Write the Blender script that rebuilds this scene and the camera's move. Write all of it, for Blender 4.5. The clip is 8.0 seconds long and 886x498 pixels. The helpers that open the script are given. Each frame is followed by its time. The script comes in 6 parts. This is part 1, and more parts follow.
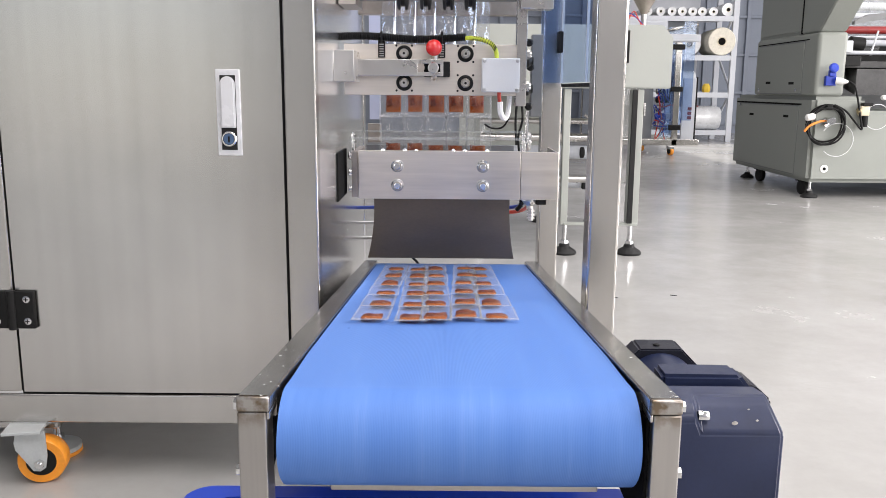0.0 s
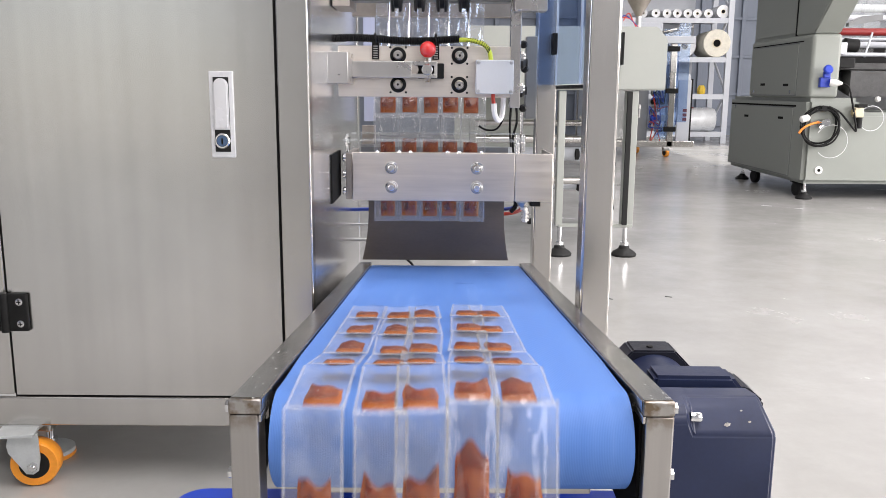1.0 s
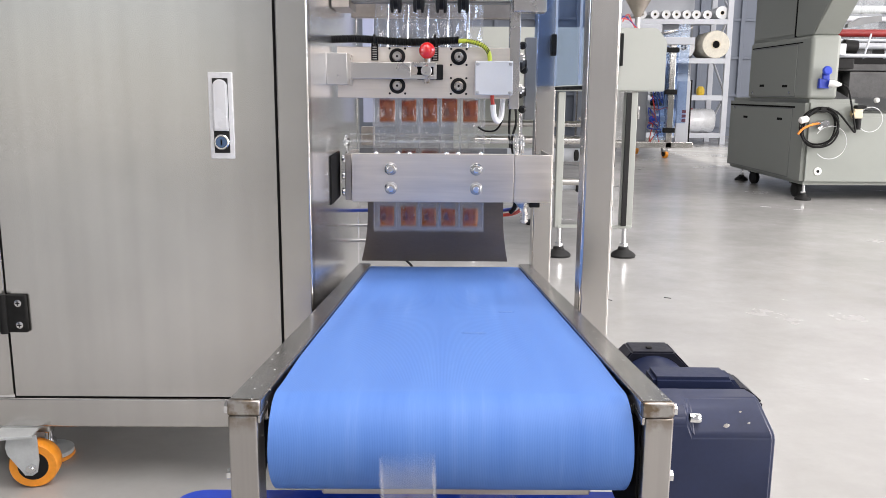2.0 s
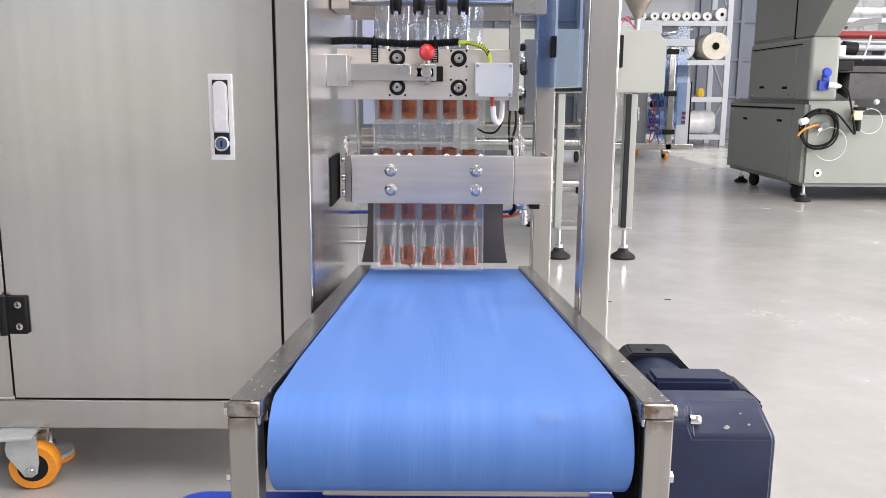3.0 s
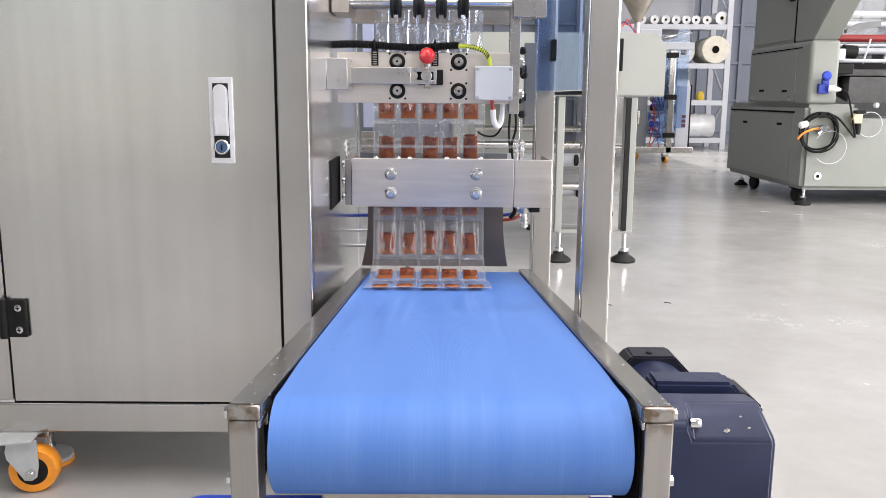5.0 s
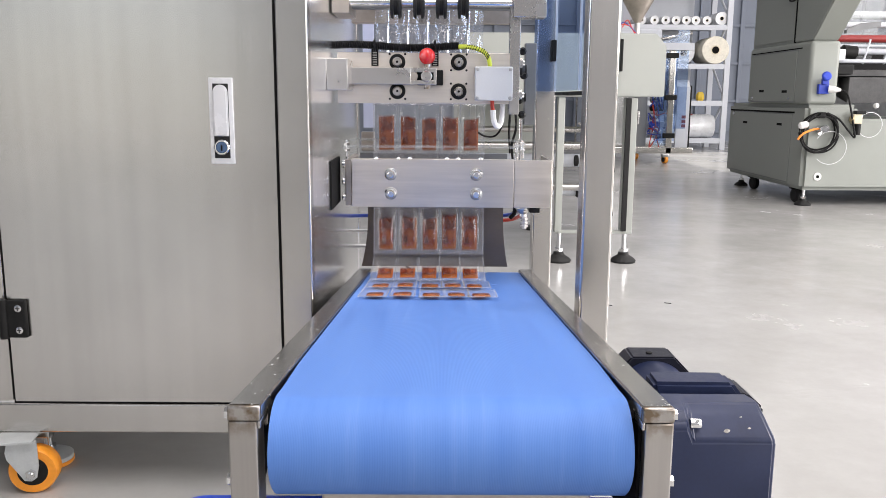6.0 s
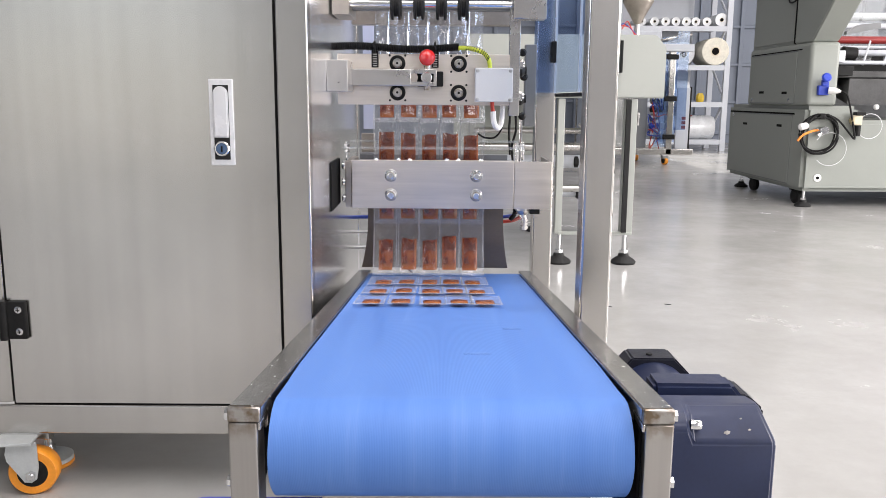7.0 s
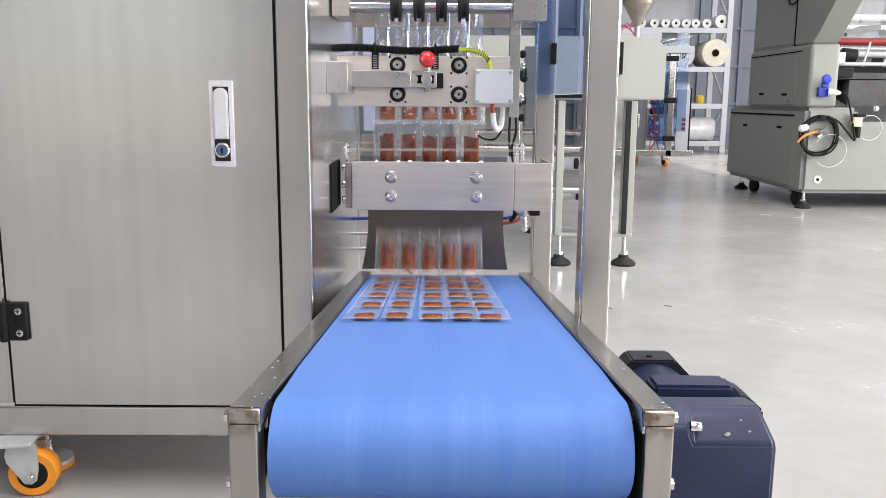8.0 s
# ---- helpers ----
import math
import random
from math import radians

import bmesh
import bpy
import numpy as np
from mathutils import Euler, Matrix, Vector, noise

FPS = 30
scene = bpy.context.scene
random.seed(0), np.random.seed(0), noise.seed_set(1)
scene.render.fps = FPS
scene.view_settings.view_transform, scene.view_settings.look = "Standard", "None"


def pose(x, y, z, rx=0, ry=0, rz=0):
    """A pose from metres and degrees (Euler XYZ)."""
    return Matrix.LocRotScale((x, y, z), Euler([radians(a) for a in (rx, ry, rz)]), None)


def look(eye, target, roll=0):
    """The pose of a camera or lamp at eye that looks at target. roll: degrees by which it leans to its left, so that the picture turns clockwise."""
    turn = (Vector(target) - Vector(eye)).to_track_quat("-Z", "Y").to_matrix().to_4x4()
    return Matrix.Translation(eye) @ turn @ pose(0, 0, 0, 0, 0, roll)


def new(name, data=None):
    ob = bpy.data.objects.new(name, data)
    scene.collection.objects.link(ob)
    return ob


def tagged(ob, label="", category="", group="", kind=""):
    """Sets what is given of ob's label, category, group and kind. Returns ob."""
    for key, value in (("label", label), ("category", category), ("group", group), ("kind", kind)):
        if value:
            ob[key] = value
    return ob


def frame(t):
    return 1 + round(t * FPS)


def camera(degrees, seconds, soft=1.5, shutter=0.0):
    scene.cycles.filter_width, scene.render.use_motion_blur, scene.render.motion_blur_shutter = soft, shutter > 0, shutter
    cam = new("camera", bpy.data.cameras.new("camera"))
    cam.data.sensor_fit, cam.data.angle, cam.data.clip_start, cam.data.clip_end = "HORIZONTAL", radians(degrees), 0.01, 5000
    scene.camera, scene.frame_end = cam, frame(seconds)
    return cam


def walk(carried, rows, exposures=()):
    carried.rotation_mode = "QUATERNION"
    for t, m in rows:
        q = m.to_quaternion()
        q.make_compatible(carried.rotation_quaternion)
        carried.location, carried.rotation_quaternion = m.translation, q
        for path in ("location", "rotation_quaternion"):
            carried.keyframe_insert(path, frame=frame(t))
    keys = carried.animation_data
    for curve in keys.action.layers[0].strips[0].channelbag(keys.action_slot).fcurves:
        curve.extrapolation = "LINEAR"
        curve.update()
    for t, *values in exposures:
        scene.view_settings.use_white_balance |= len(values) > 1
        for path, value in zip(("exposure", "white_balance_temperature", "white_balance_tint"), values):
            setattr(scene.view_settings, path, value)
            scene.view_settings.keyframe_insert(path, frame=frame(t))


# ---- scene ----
SECONDS = 8.0
cam = camera(55.97, SECONDS, soft=0.7, shutter=0.5)


def aim(x, y, z, down, right, roll):
    """A camera pose from its place, its tilt down and turn to the right in degrees, and its roll."""
    d, r = radians(down), radians(right)
    way = Vector((math.sin(r) * math.cos(d), math.cos(r) * math.cos(d), -math.sin(d)))
    return look((x, y, z), Vector((x, y, z)) + way, roll)


walk(cam, [
    (0.0, aim(-0.0034, -0.0005, 0.6500, 10.904, -0.117, 0.43)),
    (0.5, aim(-0.0024, 0.0, 0.6499, 10.825, 0.068, 0.40)),
    (1.0, aim(0.0001, 0.0002, 0.6499, 10.779, 0.155, 0.40)),
    (1.5, aim(0.0002, 0.0003, 0.6500, 10.750, 0.195, 0.41)),
    (3.0, aim(0.0002, 0.0003, 0.6499, 10.594, 0.210, 0.405)),
    (3.5, aim(0.0003, 0.0002, 0.6499, 10.537, 0.208, 0.40)),
    (4.0, aim(0.0003, 0.0, 0.6498, 10.454, 0.203, 0.405)),
    (4.5, aim(0.0003, 0.0, 0.6499, 10.390, 0.198, 0.40)),
    (6.0, aim(0.0001, 0.0, 0.6498, 10.340, 0.203, 0.40)),
    (6.5, aim(0.0, 0.0, 0.6498, 10.285, 0.203, 0.40)),
    (7.0, aim(0.0, 0.0, 0.6500, 10.255, 0.202, 0.40)),
    (7.5, aim(0.0, 0.0, 0.6500, 10.203, 0.197, 0.40)),
    (8.0, aim(0.0001, 0.0, 0.6500, 10.148, 0.192, 0.40)),
])

# ---- light ----
SUN_ELEVATION, SUN_AZIMUTH = radians(42), radians(82)     # the sun stands to the east
world = bpy.data.worlds.new("sky")
scene.world = world
world.use_nodes = True
wn = world.node_tree
sky = wn.nodes.new("ShaderNodeTexSky")
sky.sky_type, sky.sun_disc = "NISHITA", False
sky.sun_elevation, sky.sun_rotation = SUN_ELEVATION, SUN_AZIMUTH
wn.links.new(sky.outputs[0], wn.nodes["Background"].inputs[0])
wn.nodes["Background"].inputs[1].default_value = 0.12

sun = new("sun", bpy.data.lights.new("sun", "SUN"))
sun.data.energy, sun.data.angle, sun.data.color = 5.0, radians(0.5), (1.0, 0.95, 0.87)
sun.matrix_world = look((20 * math.cos(SUN_ELEVATION) * math.sin(SUN_AZIMUTH), 9 + 20 * math.cos(SUN_ELEVATION) * math.cos(SUN_AZIMUTH), 20 * math.sin(SUN_ELEVATION)), (0, 9, 0))


def opening_light(name, at, target, wide, high, watts, colour=(1.0, 0.945, 0.935)):
    lamp = new(name, bpy.data.lights.new(name, "AREA"))
    lamp.data.shape, lamp.data.size, lamp.data.size_y = "RECTANGLE", wide, high
    lamp.data.energy, lamp.data.color = watts, colour
    lamp.matrix_world = look(at, target)
    return lamp


HALL = dict(x0=-7.0, x1=7.5, y0=-5.0, y1=13.0, z1=5.0)
SKYLIGHTS = [(-4.6, -3.4), (-0.2, 1.9), (2.9, 4.0), (5.2, 6.4)]          # strips in the roof, in x
# middle and length of the clear panes in y, and their light
PANES = ((4.0, 15.0, 90), (-0.4, 6.2, 310), (4.0, 15.0, 260), (4.0, 15.0, 45))
for (a, b), (mid, length, watts) in zip(SKYLIGHTS, PANES):
    opening_light("skylight", ((a + b) / 2, mid, HALL["z1"] - 0.02), ((a + b) / 2, mid + 0.0001, 0), b - a, length, watts)
opening_light("window_light", (5.0, HALL["y0"] + 0.02, 2.45), (5.0, 5, 2.45), 4.2, 3.1, 240)
# unseen east window, added to brighten the cabinet side and the grey machine's front
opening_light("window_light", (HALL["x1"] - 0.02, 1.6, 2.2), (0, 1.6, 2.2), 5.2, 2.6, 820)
opening_light("window_light", (-3.0, HALL["y0"] + 0.02, 1.6), (-3.0, 5, 1.6), 2.6, 3.1, 18)
opening_light("gate_light", (HALL["x1"] - 0.02, 9.6, 1.6), (0, 9.6, 1.6), 2.8, 2.8, 90)
scene.view_settings.exposure = -0.05

# ---- materials ----


def nodes_of(name):
    m = bpy.data.materials.new(name)
    m.use_nodes = True
    t = m.node_tree
    return m, t, t.nodes["Principled BSDF"], t.nodes["Material Output"]


def node(t, kind, **values):
    n = t.nodes.new(kind)
    for k, v in values.items():
        n.inputs[k.replace("_", " ")].default_value = v
    return n


def coords(t, scale):
    c = t.nodes.new("ShaderNodeTexCoord")
    m = t.nodes.new("ShaderNodeMapping")
    m.inputs["Scale"].default_value = scale
    t.links.new(c.outputs["Object"], m.inputs["Vector"])
    return m.outputs[0]


def ramp(t, fac, stops):
    r = t.nodes.new("ShaderNodeValToRGB")
    while len(r.color_ramp.elements) < len(stops):
        r.color_ramp.elements.new(0.5)
    for e, (p, c) in zip(r.color_ramp.elements, stops):
        e.position, e.color = p, (*c, 1)
    t.links.new(fac, r.inputs[0])
    return r.outputs[0]


def grey(v):
    return (v, v, v)


def surface(name, colour, rough=0.5, metal=0.0, vary=0.12, scale=(6, 6, 6), fine=60.0, bump=0.05, rough_vary=0.1, coat=0.0, specular=0.5):
    """Two scales of variation in colour and gloss, and a fine relief."""
    m, t, p, out = nodes_of(name)
    big = node(t, "ShaderNodeTexNoise", Scale=1.0, Detail=5.0, Roughness=0.6)
    t.links.new(coords(t, scale), big.inputs["Vector"])
    small = node(t, "ShaderNodeTexNoise", Scale=fine, Detail=3.0)
    t.links.new(coords(t, tuple(s / scale[0] for s in scale)), small.inputs["Vector"])
    mix = t.nodes.new("ShaderNodeMath")
    mix.operation = "MULTIPLY_ADD"
    t.links.new(small.outputs[0], mix.inputs[0])
    mix.inputs[1].default_value = 0.35
    t.links.new(big.outputs[0], mix.inputs[2])
    c = ramp(t, mix.outputs[0], [(0.4, tuple(v * (1 - vary) for v in colour)), (0.9, tuple(min(1, v * (1 + vary)) for v in colour))])
    t.links.new(c, p.inputs["Base Color"])
    r = ramp(t, mix.outputs[0], [(0.4, grey(max(0.02, rough - rough_vary))), (0.9, grey(min(1, rough + rough_vary)))])
    t.links.new(r, p.inputs["Roughness"])
    p.inputs["Metallic"].default_value = metal
    p.inputs["Coat Weight"].default_value = coat
    p.inputs["Specular IOR Level"].default_value = specular
    if bump:
        b = node(t, "ShaderNodeBump", Strength=bump, Distance=0.002)
        t.links.new(small.outputs[0], b.inputs["Height"])
        t.links.new(b.outputs[0], p.inputs["Normal"])
    return m


def brushed(name, colour, rough, stretch, dust=False, vary=0.06, bump=0.02, tint=None, gloss_vary=0.19):
    """Stainless steel with a grain drawn out along one axis."""
    m, t, p, out = nodes_of(name)
    grain = node(t, "ShaderNodeTexNoise", Scale=1.0, Detail=4.0, Roughness=0.6)
    t.links.new(coords(t, stretch), grain.inputs["Vector"])
    cloud = node(t, "ShaderNodeTexNoise", Scale=3.5, Detail=4.0)
    t.links.new(coords(t, (1, 1, 1)), cloud.inputs["Vector"])
    add = t.nodes.new("ShaderNodeMath")
    add.operation = "MULTIPLY_ADD"
    add.inputs[1].default_value = 0.5
    t.links.new(grain.outputs[0], add.inputs[0])
    t.links.new(cloud.outputs[0], add.inputs[2])
    c = ramp(t, add.outputs[0], [(0.45, tuple(v * (1 - vary) for v in colour)), (1.0, tuple(min(1, v * (1 + vary)) for v in colour))])
    r = ramp(t, add.outputs[0], [(0.45, grey(rough * (1 - gloss_vary))), (1.0, grey(rough * (1 + gloss_vary)))])
    t.links.new(r, p.inputs["Roughness"])
    p.inputs["Metallic"].default_value = 1.0
    if dust:
        # dried white specks and dark scuffs lying on the metal
        dots = node(t, "ShaderNodeTexNoise", Scale=210.0, Detail=1.0)
        t.links.new(coords(t, (1, 0.8, 1)), dots.inputs["Vector"])
        spot = ramp(t, dots.outputs[0], [(0.735, grey(0)), (0.755, grey(1))])
        two = t.nodes.new("ShaderNodeMix")
        two.data_type = "RGBA"
        t.links.new(spot, two.inputs["Factor"])
        t.links.new(c, two.inputs[6])
        two.inputs[7].default_value = (0.9, 0.9, 0.88, 1)
        c = two.outputs[2]
        inv = t.nodes.new("ShaderNodeMath")
        inv.operation = "SUBTRACT"
        inv.inputs[0].default_value = 1.0
        t.links.new(spot, inv.inputs[1])
        t.links.new(inv.outputs[0], p.inputs["Metallic"])
    if tint:
        # brown heat tint that the welder left, uneven, between two heights
        xyz = t.nodes.new("ShaderNodeSeparateXYZ")
        t.links.new(coords(t, (1, 1, 1)), xyz.inputs[0])
        up = t.nodes.new("ShaderNodeMapRange")
        up.inputs["From Min"].default_value, up.inputs["From Max"].default_value = tint
        t.links.new(xyz.outputs[2], up.inputs["Value"])
        blot = node(t, "ShaderNodeTexNoise", Scale=95.0, Detail=4.0)
        t.links.new(coords(t, (1, 1, 1)), blot.inputs["Vector"])
        both = t.nodes.new("ShaderNodeMath")
        both.operation = "MULTIPLY"
        t.links.new(up.outputs[0], both.inputs[0])
        t.links.new(ramp(t, blot.outputs[0], [(0.36, grey(0)), (0.6, grey(1.0))]), both.inputs[1])
        two = t.nodes.new("ShaderNodeMix")
        two.data_type = "RGBA"
        t.links.new(both.outputs[0], two.inputs["Factor"])
        t.links.new(c, two.inputs[6])
        two.inputs[7].default_value = (0.20, 0.155, 0.11, 1)
        c = two.outputs[2]
    t.links.new(c, p.inputs["Base Color"])
    if bump:
        b = node(t, "ShaderNodeBump", Strength=bump, Distance=0.001)
        t.links.new(grain.outputs[0], b.inputs["Height"])
        t.links.new(b.outputs[0], p.inputs["Normal"])
    return m


def clear(name, tint, body, haze, rough=0.12, wrinkle=0.0, scale=30.0, shine=0.08):
    """Thin clear plastic: mostly see-through, a little milky, with a gloss of its own."""
    m, t, p, out = nodes_of(name)
    p.inputs["Base Color"].default_value = (*body, 1)
    p.inputs["Roughness"].default_value = 0.5
    p.inputs["Specular IOR Level"].default_value = 0.3
    see = node(t, "ShaderNodeBsdfTransparent")
    see.inputs[0].default_value = (*tint, 1)
    n = node(t, "ShaderNodeTexNoise", Scale=scale, Detail=4.0)
    t.links.new(coords(t, (1, 1, 1)), n.inputs["Vector"])
    f = ramp(t, n.outputs[0], [(0.35, grey(haze * 0.6)), (0.7, grey(min(1, haze * 1.45)))])
    mixed = t.nodes.new("ShaderNodeMixShader")
    t.links.new(f, mixed.inputs[0])
    t.links.new(see.outputs[0], mixed.inputs[1])
    t.links.new(p.outputs[0], mixed.inputs[2])
    gloss = node(t, "ShaderNodeBsdfGlossy", Roughness=rough)
    top = t.nodes.new("ShaderNodeMixShader")
    top.inputs[0].default_value = shine
    t.links.new(mixed.outputs[0], top.inputs[1])
    t.links.new(gloss.outputs[0], top.inputs[2])
    t.links.new(top.outputs[0], out.inputs[0])
    if wrinkle:
        b = node(t, "ShaderNodeBump", Strength=wrinkle, Distance=0.004)
        t.links.new(n.outputs[0], b.inputs["Height"])
        t.links.new(b.outputs[0], p.inputs["Normal"])
        t.links.new(b.outputs[0], gloss.inputs["Normal"])
    return m


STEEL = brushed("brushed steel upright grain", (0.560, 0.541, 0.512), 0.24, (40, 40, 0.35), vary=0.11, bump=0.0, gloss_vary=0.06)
# side steel has a much lighter base colour, in place of the hall's bright reflection
STEEL_SIDE = brushed("polished steel with bright reflection", (0.92, 0.905, 0.89), 0.23, (60, 60, 0.7), vary=0.12, bump=0.0)
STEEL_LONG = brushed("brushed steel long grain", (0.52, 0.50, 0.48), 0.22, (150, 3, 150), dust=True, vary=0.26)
# jaw steel has a warm base colour to cancel the belt's blue reflection
STEEL_WIDE = brushed("brushed steel wide grain", (0.68, 0.625, 0.565), 0.42, (7, 120, 120), vary=0.17, bump=0.0)
# leg steel is darkened in its base colour, for dark reflections on the leg fronts
STEEL_LEG = brushed("steel tube with dark reflection", (0.42, 0.40, 0.38), 0.36, (110, 110, 2.0), vary=0.14, bump=0.0, tint=(0.352, 0.374))
STEEL_WORN = brushed("worn steel", (0.40, 0.36, 0.32), 0.45, (30, 30, 30), vary=0.35)
PASSIVE = surface("dull zinc passivated steel", (0.50, 0.52, 0.52), 0.4, 0.25, 0.12, (40, 40, 40), 300, 0.05)
CHROME = surface("chrome", (0.72, 0.72, 0.72), 0.14, 1.0, 0.05, bump=0)
LOCK_METAL = surface("bright lock metal", (0.66, 0.66, 0.67), 0.3, 0.0, 0.04, bump=0.01)
SATIN = surface("satin metal plate", (0.56, 0.54, 0.52), 0.28, 1.0, 0.05, bump=0.02)
ZINC = surface("zinc plated steel", (0.46, 0.46, 0.46), 0.34, 1.0, 0.12, (30, 30, 30))
# washer colour is darkened to draw the contact shade round the bolts
SHADED_ZINC = surface("zinc washers with contact shade", grey(0.34), 0.3, 1.0, 0.2, (60, 60, 60))
BLACK = surface("black plastic", grey(0.011), 0.45, 0, 0.3, (40, 40, 40), 300, 0.1, specular=0.16)
RUBBER = surface("black rubber", grey(0.016), 0.6, 0, 0.3, (40, 40, 40), 300, 0.15, specular=0.3)
DARK_GAP = surface("dark gap", grey(0.008), 0.9, 0, 0.2, specular=0.1)
CHUTE = surface("dark rubbed chute sheet", (0.115, 0.094, 0.078), 0.52, 0, 0.2, (5, 5, 14), 120, 0.05)
ORANGE = surface("orange polyurethane", (0.82, 0.30, 0.025), 0.4, 0, 0.15, (30, 30, 30), 200, 0.04)
RED_BALL = surface("red knob plastic", (0.62, 0.018, 0.018), 0.12, 0, 0.05, bump=0, coat=0.5)
WHITE_BOX = surface("light grey enclosure", (0.62, 0.63, 0.64), 0.5, 0, 0.03, (20, 20, 20), 300, 0.08)
NAVY = surface("navy painted cast housing", (0.012, 0.018, 0.050), 0.38, 0, 0.2, (18, 18, 18), 260, 0.03, specular=0.35)
NAVY_DARK = surface("near black motor paint", (0.009, 0.010, 0.018), 0.42, 0, 0.2, (18, 18, 18), 260, 0.1, specular=0.3)
YELLOW = surface("yellow sleeve", (0.55, 0.62, 0.05), 0.5, 0, 0.1)
RED_WIRE = surface("red cable", (0.55, 0.05, 0.03), 0.45)
BLUE_WIRE = surface("blue hose", (0.02, 0.05, 0.30), 0.35)
ORANGE_WIRE = surface("orange hose", (0.80, 0.26, 0.04), 0.4)
WHITE_WIRE = surface("white sleeve", (0.75, 0.74, 0.72), 0.5, 0, 0.08)
BLUE_TOTE = surface("blue polythene", (0.015, 0.06, 0.50), 0.38, 0, 0.1)
PUTTY = surface("grey green powder coat", (0.275, 0.29, 0.265), 0.45, 0, 0.05, (4, 4, 4), 350, 0.1, specular=0.25)
PALE = surface("pale grey powder coat", (0.37, 0.385, 0.355), 0.45, 0, 0.05, (4, 4, 4), 350, 0.1)
WHITE_STEEL = surface("white enamelled steel", (0.52, 0.54, 0.58), 0.45, 0, 0.05)
ROLL_FILM = surface("rolled clear film", (0.66, 0.67, 0.68), 0.25, 0, 0.1, (8, 8, 8), 40, 0.05, coat=0.3)
ROLL_CREAM = surface("cream roll ends", (0.72, 0.68, 0.58), 0.6, 0, 0.12, (15, 15, 15))
RED_PAINT = surface("red roller cover", (0.22, 0.014, 0.013), 0.4)
BLUE_PLUG = surface("blue plug plastic", (0.02, 0.05, 0.42), 0.35)
BRASS = surface("brass fittings", (0.62, 0.50, 0.30), 0.3, 1.0)
CREAM = surface("cream plastic", (0.62, 0.55, 0.40), 0.45)
DARK_PLATE = surface("dark worn steel plate", grey(0.05), 0.38, 0.4, 0.35, (14, 14, 14), 120, 0.05)
GREY_MID = surface("mid grey machine paint", (0.16, 0.165, 0.17), 0.4, 0, 0.1)
# unseen walls are coloured dark to cut bounced light and deepen reflections in the steel
WALL_PAINT = surface("wall sheet darkened against stray light", (0.27, 0.28, 0.295), 0.6, 0, 0.05, (1, 1, 1), 60, 0.05)
WALL_BLUE = surface("blue grey wall sheet darkened against stray light", (0.20, 0.225, 0.275), 0.55, 0, 0.06, (1, 1, 1), 60, 0.05)
CEILING = surface("ceiling sheet", (0.30, 0.305, 0.31), 0.7, 0, 0.04, (1, 1, 1), 40, 0.05)
FILM = [clear("clear sachet film", (0.99, 0.99, 0.99), (0.86, 0.85, 0.84), 0.03, 0.09, 0.2, 60.0, 0.05),
        clear("milky sachet film", (0.98, 0.98, 0.98), (0.86, 0.855, 0.86), 0.105, 0.12, 0.2, 60.0, 0.04)]
SEAL = clear("crimped seal film", (0.95, 0.95, 0.96), (0.90, 0.91, 0.95), 0.12, 0.2, 0.3, 300.0, 0.05)
WEB = clear("clear film web", (0.97, 0.97, 0.98), (0.85, 0.86, 0.88), 0.07, 0.08, 0.5, 22.0, 0.09)
PERSPEX = clear("clear acrylic", (0.97, 0.98, 0.98), (0.8, 0.82, 0.83), 0.10, 0.05, 0.0, 20.0, 0.10)
BLUE_ACRYLIC = clear("blue acrylic", (0.74, 0.82, 0.94), (0.13, 0.22, 0.45), 0.07, 0.06, 0.0, 12.0, 0.08)


def sauce_material():
    m, t, p, out = nodes_of("red brown sauce")
    n = node(t, "ShaderNodeTexNoise", Scale=38.0, Detail=3.0)
    t.links.new(coords(t, (1, 1, 1)), n.inputs["Vector"])
    c = ramp(t, n.outputs[0], [(0.3, (0.105, 0.009, 0.002)), (0.5, (0.20, 0.027, 0.003)), (0.70, (0.38, 0.088, 0.005))])
    # thin rim of the filling, lighter and more orange
    xyz = t.nodes.new("ShaderNodeSeparateXYZ")
    t.links.new(coords(t, (1, 1, 1)), xyz.inputs[0])
    side = t.nodes.new("ShaderNodeMath")
    side.operation = "ABSOLUTE"
    t.links.new(xyz.outputs[0], side.inputs[0])
    rim = t.nodes.new("ShaderNodeMapRange")
    rim.inputs["From Min"].default_value, rim.inputs["From Max"].default_value = 0.0115, 0.0165
    t.links.new(side.outputs[0], rim.inputs["Value"])
    low = t.nodes.new("ShaderNodeMapRange")
    low.inputs["From Min"].default_value, low.inputs["From Max"].default_value = -0.028, -0.041
    t.links.new(xyz.outputs[1], low.inputs["Value"])
    most = t.nodes.new("ShaderNodeMath")
    most.operation = "MAXIMUM"
    t.links.new(rim.outputs[0], most.inputs[0])
    t.links.new(low.outputs[0], most.inputs[1])
    two = t.nodes.new("ShaderNodeMix")
    two.data_type = "RGBA"
    t.links.new(most.outputs[0], two.inputs["Factor"])
    t.links.new(c, two.inputs[6])
    two.inputs[7].default_value = (0.44, 0.12, 0.012, 1)
    t.links.new(two.outputs[2], p.inputs["Base Color"])
    p.inputs["Roughness"].default_value = 0.2
    p.inputs["Coat Weight"].default_value = 0.1
    see = node(t, "ShaderNodeBsdfTransparent")
    see.inputs[0].default_value = (0.74, 0.20, 0.07, 1)
    mixed = t.nodes.new("ShaderNodeMixShader")
    mixed.inputs[0].default_value = 0.64
    t.links.new(see.outputs[0], mixed.inputs[1])
    t.links.new(p.outputs[0], mixed.inputs[2])
    t.links.new(mixed.outputs[0], out.inputs[0])
    return m


SAUCE = sauce_material()


